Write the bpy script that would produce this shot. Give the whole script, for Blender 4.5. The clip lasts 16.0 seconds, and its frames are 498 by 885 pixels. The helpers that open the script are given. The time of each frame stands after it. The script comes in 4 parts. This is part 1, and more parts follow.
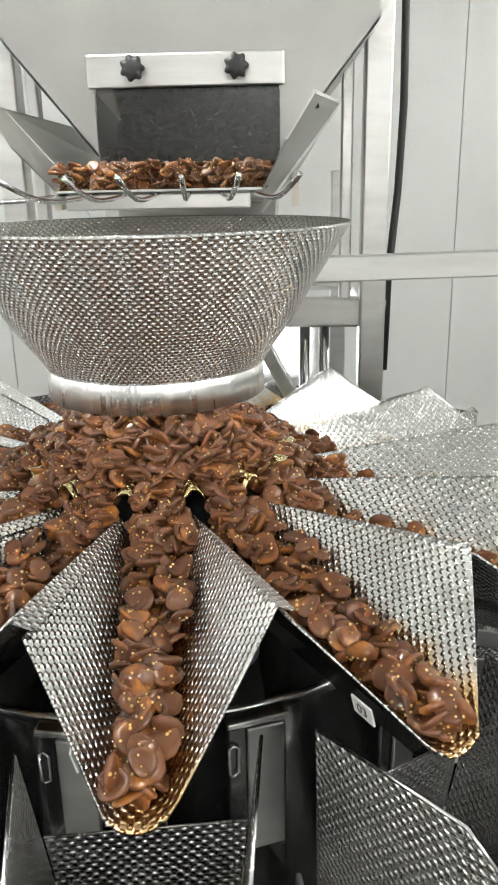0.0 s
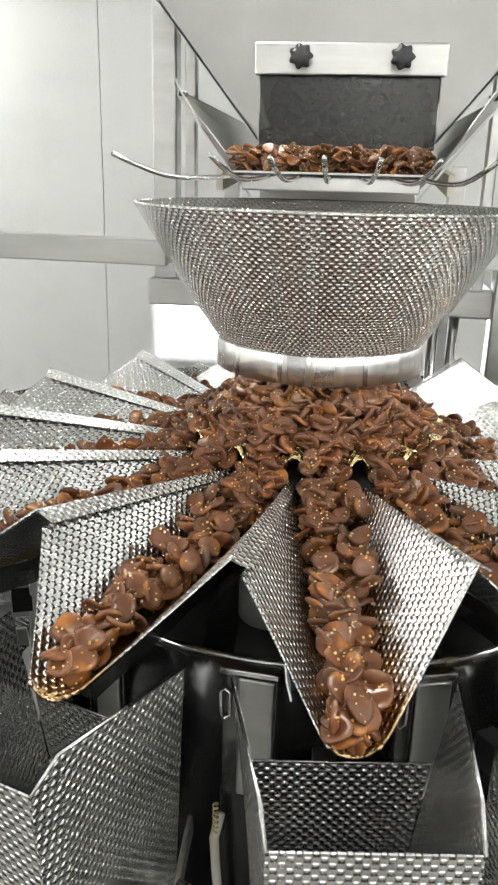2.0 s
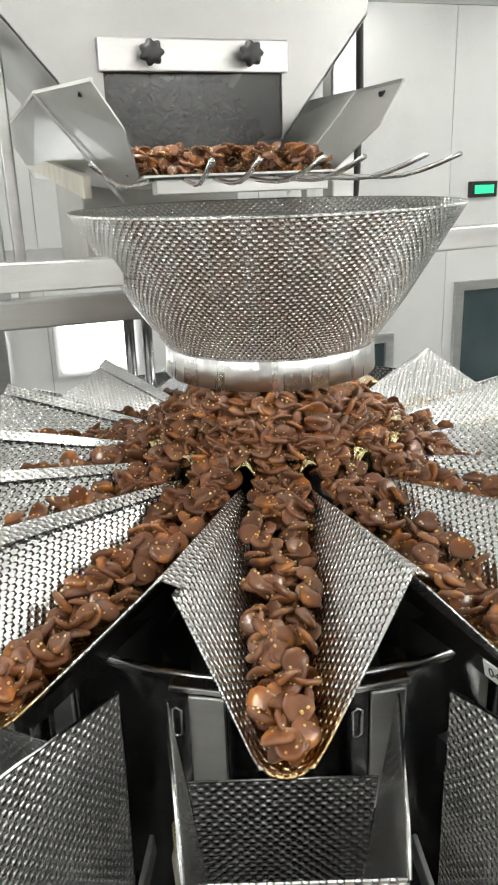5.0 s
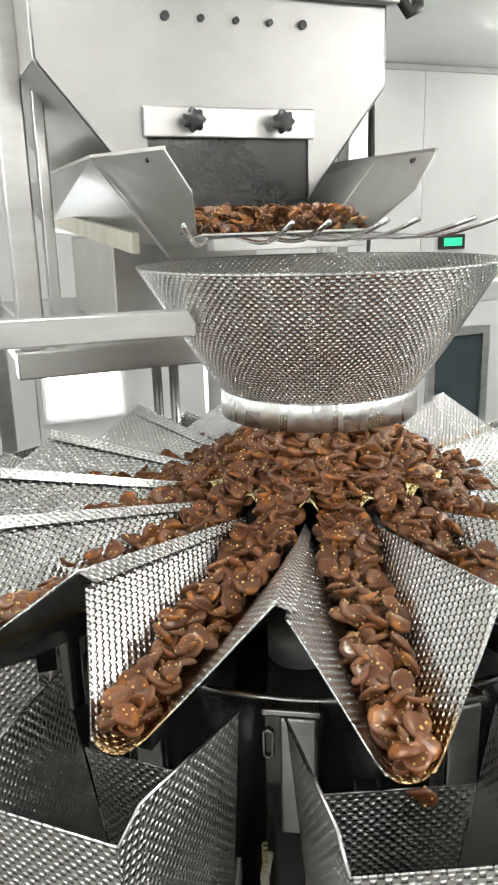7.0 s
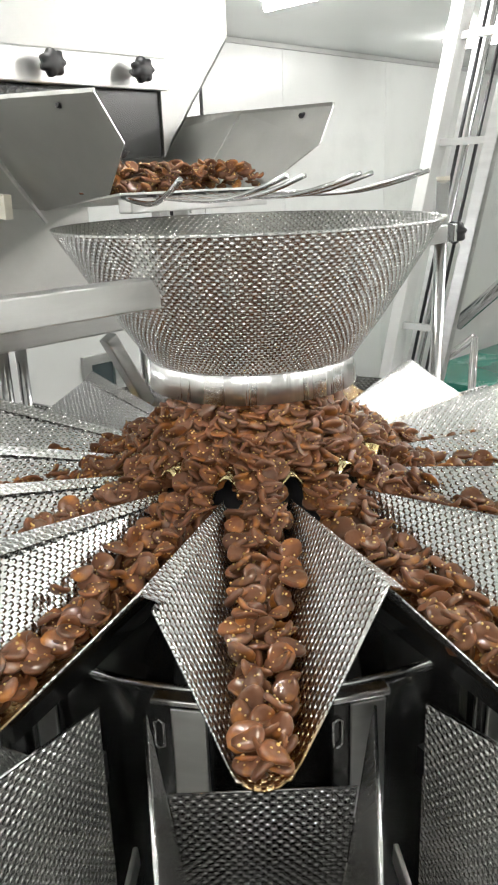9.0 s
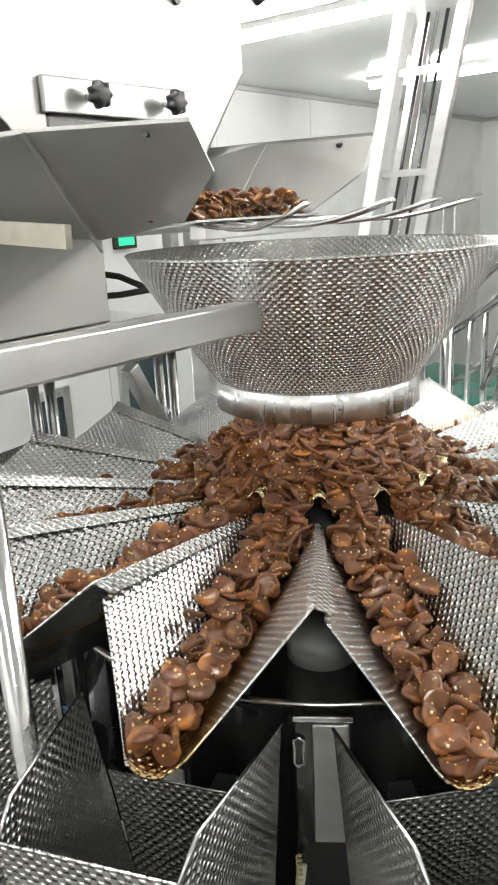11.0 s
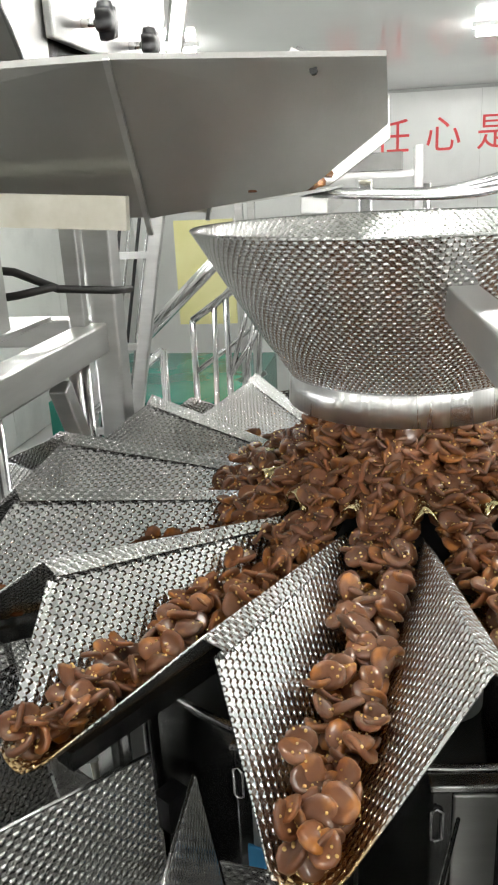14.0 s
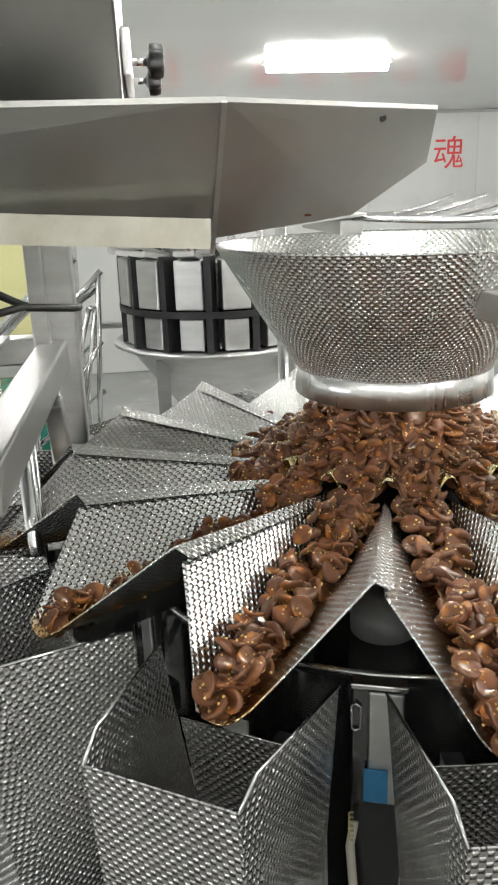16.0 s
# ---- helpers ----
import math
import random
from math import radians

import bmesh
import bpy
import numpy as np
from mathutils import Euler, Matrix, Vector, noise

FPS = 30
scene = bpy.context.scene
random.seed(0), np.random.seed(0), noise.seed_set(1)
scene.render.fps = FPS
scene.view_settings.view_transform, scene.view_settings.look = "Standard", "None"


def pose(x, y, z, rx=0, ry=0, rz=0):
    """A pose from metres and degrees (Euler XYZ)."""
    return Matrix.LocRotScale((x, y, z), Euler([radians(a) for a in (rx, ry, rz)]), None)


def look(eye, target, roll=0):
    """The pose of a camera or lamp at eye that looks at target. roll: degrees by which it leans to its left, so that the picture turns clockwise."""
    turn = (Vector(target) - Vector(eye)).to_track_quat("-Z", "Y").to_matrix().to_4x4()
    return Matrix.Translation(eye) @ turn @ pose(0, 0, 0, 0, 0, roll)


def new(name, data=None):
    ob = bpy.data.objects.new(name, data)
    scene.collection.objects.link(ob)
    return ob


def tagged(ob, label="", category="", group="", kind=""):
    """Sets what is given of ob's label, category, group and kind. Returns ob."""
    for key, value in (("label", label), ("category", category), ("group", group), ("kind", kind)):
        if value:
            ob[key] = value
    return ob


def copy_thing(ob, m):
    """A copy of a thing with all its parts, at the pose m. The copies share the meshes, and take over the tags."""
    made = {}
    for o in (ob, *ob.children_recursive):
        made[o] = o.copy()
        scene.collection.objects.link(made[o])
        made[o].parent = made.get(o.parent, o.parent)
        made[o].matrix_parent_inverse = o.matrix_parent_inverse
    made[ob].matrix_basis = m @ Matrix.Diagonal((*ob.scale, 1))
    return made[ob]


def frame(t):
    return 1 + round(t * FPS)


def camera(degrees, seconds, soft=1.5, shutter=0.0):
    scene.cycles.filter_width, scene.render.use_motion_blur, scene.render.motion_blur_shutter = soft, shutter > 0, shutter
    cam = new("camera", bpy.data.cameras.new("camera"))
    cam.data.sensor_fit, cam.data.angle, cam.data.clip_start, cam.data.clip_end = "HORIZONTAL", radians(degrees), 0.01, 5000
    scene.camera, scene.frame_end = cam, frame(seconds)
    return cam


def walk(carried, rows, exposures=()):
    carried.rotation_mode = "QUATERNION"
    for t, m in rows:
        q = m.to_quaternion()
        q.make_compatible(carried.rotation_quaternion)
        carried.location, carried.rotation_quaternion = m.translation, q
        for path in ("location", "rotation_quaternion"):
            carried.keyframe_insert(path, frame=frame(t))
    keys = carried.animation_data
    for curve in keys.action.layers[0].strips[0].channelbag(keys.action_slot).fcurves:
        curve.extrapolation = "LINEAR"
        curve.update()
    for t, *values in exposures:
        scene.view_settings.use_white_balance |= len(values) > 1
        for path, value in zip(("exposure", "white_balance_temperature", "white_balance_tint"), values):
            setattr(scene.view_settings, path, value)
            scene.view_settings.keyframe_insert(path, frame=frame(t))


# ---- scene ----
cam = camera(35.28, 16.0, soft=2.1)
PATH = [
    (0.0, pose(0.1746, -1.0591, 0.2670, 71.70, 1.11, 2.28)),
    (0.5, pose(0.1692, -1.0771, 0.2684, 71.85, 1.10, 3.30)),
    (1.0, pose(0.1413, -1.1070, 0.2571, 70.07, 0.01, 6.37)),
    (1.5, pose(0.1096, -1.1158, 0.2555, 69.78, -0.28, 6.23)),
    (2.0, pose(0.0352, -1.1279, 0.2535, 71.25, -1.46, 7.28)),
    (2.5, pose(-0.0064, -1.0834, 0.2402, 71.32, -1.21, 5.38)),
    (3.0, pose(-0.1031, -1.0224, 0.2340, 72.58, 1.13, 0.48)),
    (3.5, pose(-0.1987, -0.9929, 0.2547, 71.07, 2.75, -4.58)),
    (4.0, pose(-0.2652, -1.0142, 0.2582, 70.45, 2.09, -12.02)),
    (4.2, pose(-0.3014, -1.0207, 0.2627, 69.25, 2.01, -14.37)),
    (6.3, pose(-0.4471, -1.0800, 0.2668, 74.12, 2.27, -20.71)),
    (6.5, pose(-0.4741, -1.0893, 0.2719, 73.67, 2.33, -20.78)),
    (7.0, pose(-0.5342, -1.0485, 0.2810, 74.09, 1.57, -22.19)),
    (7.5, pose(-0.5716, -0.9178, 0.2696, 73.15, 4.21, -25.87)),
    (8.0, pose(-0.6213, -0.8279, 0.2713, 71.98, 4.03, -29.92)),
    (8.2, pose(-0.6586, -0.8100, 0.2741, 71.40, 2.43, -34.21)),
    (10.3, look((-0.941, -0.731, 0.276), (0.535, 0.475, -0.331), -2.9)),
    (10.5, look((-0.958, -0.701, 0.271), (0.522, 0.51, -0.315), -2.0)),
    (11.0, look((-0.949, -0.626, 0.274), (0.547, 0.572, -0.299), -2.9)),
    (11.5, look((-0.895, -0.509, 0.283), (0.648, 0.614, -0.314), -3.4)),
    (12.0, look((-0.925, -0.39, 0.284), (0.748, 0.521, -0.327), -2.5)),
    (12.5, look((-1.048, -0.338, 0.299), (0.73, 0.369, -0.283), -3.4)),
    (13.0, look((-1.125, -0.279, 0.296), (0.709, 0.289, -0.265), -2.3)),
    (13.5, look((-1.113, -0.161, 0.288), (0.729, 0.378, -0.274), -1.7)),
    (14.0, look((-1.005, 0.016, 0.274), (0.857, 0.372, -0.361), -2.8)),
    (14.5, look((-1.001, 0.104, 0.285), (0.887, 0.336, -0.331), -1.3)),
    (15.0, look((-1.063, 0.207, 0.301), (0.846, 0.146, -0.292), -1.5)),
    (15.5, look((-1.119, 0.303, 0.296), (0.777, 0.135, -0.317), -2.4)),
    (16.0, look((-1.14, 0.358, 0.293), (0.752, 0.139, -0.318), -2.0)),
]
walk(cam, PATH)

# ---- world and lights ----
world = bpy.data.worlds.new("world")
scene.world = world
world.use_nodes = True
world.node_tree.nodes["Background"].inputs[0].default_value = (0.9, 0.95, 1.0, 1)
world.node_tree.nodes["Background"].inputs[1].default_value = 0.3
scene.view_settings.exposure = 0.08

CEIL = 1.05
FLOOR = -1.6


# ---- material helpers ----
def shader(name, color, rough=0.5, metal=0.0, spec=0.5):
    m = bpy.data.materials.new(name)
    m.use_nodes = True
    b = m.node_tree.nodes["Principled BSDF"]
    b.inputs["Base Color"].default_value = (*color, 1)
    b.inputs["Roughness"].default_value = rough
    b.inputs["Metallic"].default_value = metal
    b.inputs["Specular IOR Level"].default_value = spec
    return m, m.node_tree, b


def node(nt, kind, **kw):
    n = nt.nodes.new(kind)
    for k, v in kw.items():
        n.inputs[k].default_value = v
    return n


def math_node(nt, op, a, b=None):
    n = nt.nodes.new("ShaderNodeMath")
    n.operation = op
    for i, v in enumerate((a, b)):
        if v is None:
            continue
        if isinstance(v, (int, float)):
            n.inputs[i].default_value = v
        else:
            nt.links.new(v, n.inputs[i])
    return n.outputs[0]


def ramp(nt, src, lo, hi, c0, c1):
    r = nt.nodes.new("ShaderNodeValToRGB")
    r.color_ramp.elements[0].position, r.color_ramp.elements[1].position = lo, hi
    r.color_ramp.elements[0].color, r.color_ramp.elements[1].color = (*c0, 1), (*c1, 1)
    nt.links.new(src, r.inputs[0])
    return r.outputs[0]


def noisy(name, c0, c1, scale, rough=(0.3, 0.5), metal=0.0, bump=0.0, bscale=200.0, stretch=(1, 1, 1), spec=0.5):
    """Two-scale colour and roughness variation in object space, with fine relief."""
    m, nt, b = shader(name, c0, rough[0], metal, spec)
    tc = nt.nodes.new("ShaderNodeTexCoord")
    mp = nt.nodes.new("ShaderNodeMapping")
    mp.inputs["Scale"].default_value = stretch
    nt.links.new(tc.outputs["Object"], mp.inputs[0])
    n1 = node(nt, "ShaderNodeTexNoise", Scale=scale, Detail=6.0, Roughness=0.6)
    nt.links.new(mp.outputs[0], n1.inputs["Vector"])
    n2 = node(nt, "ShaderNodeTexNoise", Scale=bscale, Detail=3.0)
    nt.links.new(mp.outputs[0], n2.inputs["Vector"])
    nt.links.new(ramp(nt, n1.outputs[0], 0.3, 0.7, c0, c1), b.inputs["Base Color"])
    mix = math_node(nt, "ADD", math_node(nt, "MULTIPLY", n1.outputs[0], 0.7), math_node(nt, "MULTIPLY", n2.outputs[0], 0.3))
    rr = math_node(nt, "ADD", rough[0], math_node(nt, "MULTIPLY", mix, rough[1] - rough[0]))
    nt.links.new(rr, b.inputs["Roughness"])
    if bump:
        bp = node(nt, "ShaderNodeBump", Strength=1.0, Distance=bump)
        nt.links.new(n2.outputs[0], bp.inputs["Height"])
        nt.links.new(bp.outputs[0], b.inputs["Normal"])
    return m


def dimpled(name, pitch, depth, c0, c1, rough, amber_band=False, wide=0.019):
    """Embossed stainless sheet: staggered round dimples laid out along the sheet's own metres."""
    m, nt, b = shader(name, c0, rough, 1.0)
    uv = nt.nodes.new("ShaderNodeUVMap")
    sp = nt.nodes.new("ShaderNodeSeparateXYZ")
    nt.links.new(uv.outputs[0], sp.inputs[0])
    k = 2 * math.pi / (pitch * 1.4142)
    cu = math_node(nt, "COSINE", math_node(nt, "MULTIPLY", sp.outputs[0], k))
    cv = math_node(nt, "COSINE", math_node(nt, "MULTIPLY", sp.outputs[1], k))
    h = nt.nodes.new("ShaderNodeMapRange")
    h.interpolation_type = "SMOOTHSTEP"
    nt.links.new(math_node(nt, "MULTIPLY", cu, cv), h.inputs[0])
    h.inputs[1].default_value, h.inputs[2].default_value, h.inputs[3].default_value, h.inputs[4].default_value = -0.2, 0.95, 0.0, 1.0
    tc = nt.nodes.new("ShaderNodeTexCoord")
    n1 = node(nt, "ShaderNodeTexNoise", Scale=7.0, Detail=5.0)
    nt.links.new(tc.outputs["Object"], n1.inputs["Vector"])
    tone = ramp(nt, n1.outputs[0], 0.3, 0.7, c0, c1)
    if amber_band:
        # amber cocoa-butter film and mirrored chocolate, painted along the middle of the pan
        pos = nt.nodes.new("ShaderNodeSeparateXYZ")
        nt.links.new(tc.outputs["Object"], pos.inputs[0])
        n4 = node(nt, "ShaderNodeTexNoise", Scale=34.0, Detail=4.0)
        nt.links.new(tc.outputs["Object"], n4.inputs["Vector"])
        edge = math_node(nt, "ADD", math_node(nt, "ABSOLUTE", pos.outputs[1]), math_node(nt, "MULTIPLY", n4.outputs[0], -0.045))
        film_and_mirror = nt.nodes.new("ShaderNodeMapRange")
        nt.links.new(edge, film_and_mirror.inputs[0])
        film_and_mirror.inputs[1].default_value, film_and_mirror.inputs[2].default_value, film_and_mirror.inputs[3].default_value, film_and_mirror.inputs[4].default_value = 0.0, wide, 0.75, 0.0
        mixc = nt.nodes.new("ShaderNodeMix")
        mixc.data_type = "RGBA"
        nt.links.new(film_and_mirror.outputs[0], mixc.inputs[0])
        nt.links.new(tone, mixc.inputs[6])
        mixc.inputs[7].default_value = (0.66, 0.37, 0.07, 1)
        tone = mixc.outputs[2]
    nt.links.new(tone, b.inputs["Base Color"])
    nt.links.new(math_node(nt, "ADD", rough - 0.05, math_node(nt, "MULTIPLY", n1.outputs[0], 0.12)), b.inputs["Roughness"])
    bp = node(nt, "ShaderNodeBump", Strength=1.0, Distance=depth)
    nt.links.new(h.outputs[0], bp.inputs["Height"])
    nt.links.new(bp.outputs[0], b.inputs["Normal"])
    return m


def glow(name, color, strength):
    m = bpy.data.materials.new(name)
    m.use_nodes = True
    nt = m.node_tree
    nt.nodes.remove(nt.nodes["Principled BSDF"])
    e = node(nt, "ShaderNodeEmission", Color=(*color, 1), Strength=strength)
    nt.links.new(e.outputs[0], nt.nodes["Material Output"].inputs[0])
    # 1 marks the faces of the painted glints
    return m


def chocolate(name):
    """Milk chocolate, wet with cocoa butter; amber blotches paint in light shining through."""
    m, nt, b = shader(name, (0.14, 0.05, 0.02), 0.45, 0.0, 0.3)
    tc = nt.nodes.new("ShaderNodeTexCoord")
    geo = nt.nodes.new("ShaderNodeNewGeometry")
    info = nt.nodes.new("ShaderNodeObjectInfo")
    n1 = node(nt, "ShaderNodeTexNoise", Scale=60.0, Detail=4.0)
    nt.links.new(tc.outputs["Object"], n1.inputs["Vector"])
    rnd = math_node(nt, "FRACT", math_node(nt, "ADD", geo.outputs["Random Per Island"], info.outputs["Random"]))
    tone = math_node(nt, "ADD", math_node(nt, "MULTIPLY", rnd, 0.5), math_node(nt, "MULTIPLY", n1.outputs[0], 0.5))
    r = nt.nodes.new("ShaderNodeValToRGB")
    els = r.color_ramp.elements
    els[0].position, els[0].color = 0.15, (0.075, 0.027, 0.0125, 1)
    els[1].position, els[1].color = 0.6, (0.13, 0.0475, 0.021, 1)
    e = els.new(0.88)
    e.color = (0.2, 0.07, 0.022, 1)
    nt.links.new(tone, r.inputs[0])
    n4 = node(nt, "ShaderNodeTexNoise", Scale=38.0, Detail=3.0)
    nt.links.new(tc.outputs["Object"], n4.inputs["Vector"])
    through_light = nt.nodes.new("ShaderNodeMapRange")
    through_light.interpolation_type = "SMOOTHSTEP"
    nt.links.new(math_node(nt, "ADD", n4.outputs[0], math_node(nt, "MULTIPLY", rnd, 0.12)), through_light.inputs[0])
    through_light.inputs[1].default_value, through_light.inputs[2].default_value, through_light.inputs[3].default_value, through_light.inputs[4].default_value = 0.6, 0.78, 0.0, 0.8
    mixc = nt.nodes.new("ShaderNodeMix")
    mixc.data_type = "RGBA"
    nt.links.new(through_light.outputs[0], mixc.inputs[0])
    nt.links.new(r.outputs[0], mixc.inputs[6])
    mixc.inputs[7].default_value = (0.31, 0.12, 0.02, 1)
    nt.links.new(mixc.outputs[2], b.inputs["Base Color"])
    n2 = node(nt, "ShaderNodeTexNoise", Scale=120.0, Detail=3.0)
    nt.links.new(tc.outputs["Object"], n2.inputs["Vector"])
    nt.links.new(math_node(nt, "ADD", 0.36, math_node(nt, "MULTIPLY", n2.outputs[0], 0.25)), b.inputs["Roughness"])
    b.inputs["Coat Weight"].default_value = 0.75
    b.inputs["Coat IOR"].default_value = 1.5
    b.inputs["Coat Roughness"].default_value = 0.13
    b.inputs["Coat Tint"].default_value = (1.0, 0.9, 0.68, 1)
    n3 = node(nt, "ShaderNodeTexNoise", Scale=110.0, Detail=3.0)
    nt.links.new(tc.outputs["Object"], n3.inputs["Vector"])
    bp = node(nt, "ShaderNodeBump", Strength=1.0, Distance=0.0008)
    nt.links.new(n3.outputs[0], bp.inputs["Height"])
    nt.links.new(bp.outputs[0], b.inputs["Normal"])
    nt.links.new(bp.outputs[0], b.inputs["Coat Normal"])
    return m


DIMPLE = dimpled("dimpled_steel", 0.0081, 0.0019, (0.7, 0.695, 0.68), (0.8, 0.795, 0.78), 0.24)
OIL_REFLECT = dimpled("oil_and_reflection_steel", 0.0081, 0.0019, (0.64, 0.635, 0.62), (0.74, 0.735, 0.72), 0.24, True)
FUNNEL = dimpled("funnel_dimpled_steel", 0.0070, 0.0018, (0.66, 0.655, 0.64), (0.75, 0.745, 0.73), 0.24)
# Amber from butter and from mirrored chocolate is put into the base colour.
BUTTER_REFLECT = dimpled("butter_and_reflection_steel", 0.0081, 0.0015, (0.62, 0.47, 0.2), (0.68, 0.6, 0.4), 0.22)
# The hopper's front only, darker than its sides to offset the light on it.
HOPPER_FRONT = noisy("toned_down_hopper_steel", (0.31, 0.31, 0.3), (0.39, 0.39, 0.38), 4.0, (0.34, 0.5), 1.0, 0.0002, 250.0)
TRAY = noisy("dull_tray_steel", (0.44, 0.445, 0.425), (0.54, 0.54, 0.52), 5.0, (0.28, 0.45), 1.0, 0.0002, 250.0)
STEEL = noisy("brushed_steel", (0.55, 0.55, 0.54), (0.66, 0.66, 0.65), 6.0, (0.22, 0.42), 1.0, 0.0002, 300.0, (1, 1, 6))
POLISHED = noisy("polished_steel", (0.66, 0.66, 0.66), (0.74, 0.74, 0.74), 8.0, (0.08, 0.2), 1.0)
MATTE_STEEL = noisy("matte_steel", (0.46, 0.46, 0.44), (0.56, 0.56, 0.54), 5.0, (0.35, 0.55), 1.0, 0.0002, 250.0)
# Dark that shiny steel would mirror, and shade below, put into the base colour.
BODY = noisy("darkened_steel", (0.09, 0.09, 0.09), (0.15, 0.15, 0.147), 4.0, (0.06, 0.2), 0.9)
BLACK = noisy("black_plastic", (0.012, 0.012, 0.013), (0.02, 0.02, 0.022), 30.0, (0.3, 0.45), 0.0, 0.0003, 300.0)
RUBBER = noisy("black_rubber", (0.012, 0.011, 0.011), (0.025, 0.024, 0.022), 12.0, (0.45, 0.7), 0.0, 0.001, 40.0)
CHOC = chocolate("chocolate")
# Pale amber for the droplets, so their glints are painted in.
BUTTER_GLINT = noisy("butter_glint", (0.5, 0.3, 0.09), (0.68, 0.46, 0.18), 90.0, (0.04, 0.1), 0.0, spec=1.0)
WHITE = noisy("white_panel", (0.69, 0.7, 0.685), (0.75, 0.76, 0.745), 0.8, (0.2, 0.36))
CEILING = noisy("ceiling_panel", (0.72, 0.75, 0.735), (0.78, 0.805, 0.79), 0.7, (0.05, 0.1), spec=0.5)
GREEN = noisy("green_floor", (0.02, 0.16, 0.12), (0.03, 0.21, 0.16), 1.5, (0.15, 0.35))
TUBE = glow("tube_light", (1.0, 0.985, 0.95), 106.0)
LAMP = glow("work_light", (0.96, 0.98, 1.0), 9.0)
COLLAR = noisy("brushed_collar", (0.78, 0.78, 0.77), (0.85, 0.85, 0.84), 9.0, (0.22, 0.34), 1.0, 0.006, 34.0, (1, 1, 0.04))
DECK = noisy("grey_deck_plate", (0.14, 0.135, 0.125), (0.2, 0.195, 0.185), 3.0, (0.3, 0.55), 0.0, 0.001, 60.0)
DAMPER = noisy("grey_rubber_damper", (0.16, 0.17, 0.165), (0.22, 0.23, 0.22), 9.0, (0.4, 0.6), 0.0, 0.0004, 120.0)
GREY_FLOOR = noisy("grey_floor", (0.4, 0.41, 0.4), (0.48, 0.48, 0.47), 1.5, (0.15, 0.35))
RED = noisy("red_letters", (0.75, 0.05, 0.06), (0.8, 0.09, 0.09), 3.0, (0.4, 0.6))
GREEN_GLOW = glow("exit_green", (0.05, 0.9, 0.35), 1.5)
LABEL = noisy("paper_label", (0.75, 0.75, 0.73), (0.8, 0.8, 0.78), 20.0, (0.4, 0.6))
INK = noisy("ink", (0.02, 0.02, 0.02), (0.03, 0.03, 0.03), 20.0, (0.4, 0.6))
CREAM = noisy("stained_cream_paint", (0.55, 0.52, 0.42), (0.74, 0.72, 0.64), 14.0, (0.4, 0.6), 0.0, 0.0003, 120.0)


# ---- mesh helpers ----
def empty(name, m=None):
    ob = new(name)
    ob.empty_display_size = 0.05
    if m is not None:
        ob.matrix_basis = m
    return ob


def part(name, bm, material, parent=None, label="", smooth=False, bevel=0.0):
    me = bpy.data.meshes.new(name)
    bmesh.ops.recalc_face_normals(bm, faces=bm.faces)
    bm.to_mesh(me)
    bm.free()
    if smooth:
        for p in me.polygons:
            p.use_smooth = True
    me.materials.append(material)
    ob = new(name, me)
    ob.parent = parent
    if label:
        tagged(ob, label)
    if bevel:
        md = ob.modifiers.new("bevel", "BEVEL")
        md.width, md.segments, md.limit_method = bevel, 2, "ANGLE"
    return ob


def box(bm, x0, x1, y0, y1, z0, z1, m=None):
    vs = [bm.verts.new((x, y, z)) for x in (x0, x1) for y in (y0, y1) for z in (z0, z1)]
    if m is not None:
        for v in vs:
            v.co = m @ v.co
    for f in ((0, 1, 3, 2), (4, 6, 7, 5), (0, 4, 5, 1), (2, 3, 7, 6), (0, 2, 6, 4), (1, 5, 7, 3)):
        bm.faces.new([vs[i] for i in f])
    return vs


def beam(bm, a, b, w, h, up=(0, 0, 1)):
    """A rectangular bar from a to b."""
    a, b = Vector(a), Vector(b)
    d = (b - a).normalized()
    s = d.cross(Vector(up)).normalized()
    u = s.cross(d).normalized()
    vs = []
    for p in (a, b):
        for i, j in ((-1, -1), (1, -1), (1, 1), (-1, 1)):
            vs.append(bm.verts.new(p + s * i * w / 2 + u * j * h / 2))
    bm.faces.new(vs[:4]), bm.faces.new(vs[4:])
    for i in range(4):
        bm.faces.new((vs[i], vs[(i + 1) % 4], vs[4 + (i + 1) % 4], vs[4 + i]))


def tube(bm, pts, r, n=12):
    """A round bar through the points, closed at both ends."""
    pts = [Vector(p) for p in pts]
    rings = []
    side = None
    for i, p in enumerate(pts):
        d = (pts[min(i + 1, len(pts) - 1)] - pts[max(i - 1, 0)]).normalized()
        if side is None:
            side = d.cross(Vector((0.3, 0.5, 0.81))).normalized()
        s = (side - d * side.dot(d)).normalized()
        side = s
        u = d.cross(s)
        rings.append([bm.verts.new(p + (s * math.cos(2 * math.pi * k / n) + u * math.sin(2 * math.pi * k / n)) * r) for k in range(n)])
    for a, b in zip(rings, rings[1:]):
        for k in range(n):
            bm.faces.new((a[k], a[(k + 1) % n], b[(k + 1) % n], b[k]))
    bm.faces.new(rings[0][::-1]), bm.faces.new(rings[-1])


def spin(bm, prof, n=96, cap=False):
    """Turns a profile of (r, z) about the z axis."""
    rings = [[bm.verts.new((r * math.cos(2 * math.pi * k / n), r * math.sin(2 * math.pi * k / n), z)) for k in range(n)] for r, z in prof]
    for a, b in zip(rings, rings[1:]):
        for k in range(n):
            bm.faces.new((a[k], a[(k + 1) % n], b[(k + 1) % n], b[k]))
    if cap:
        bm.faces.new(rings[0]), bm.faces.new(rings[-1])


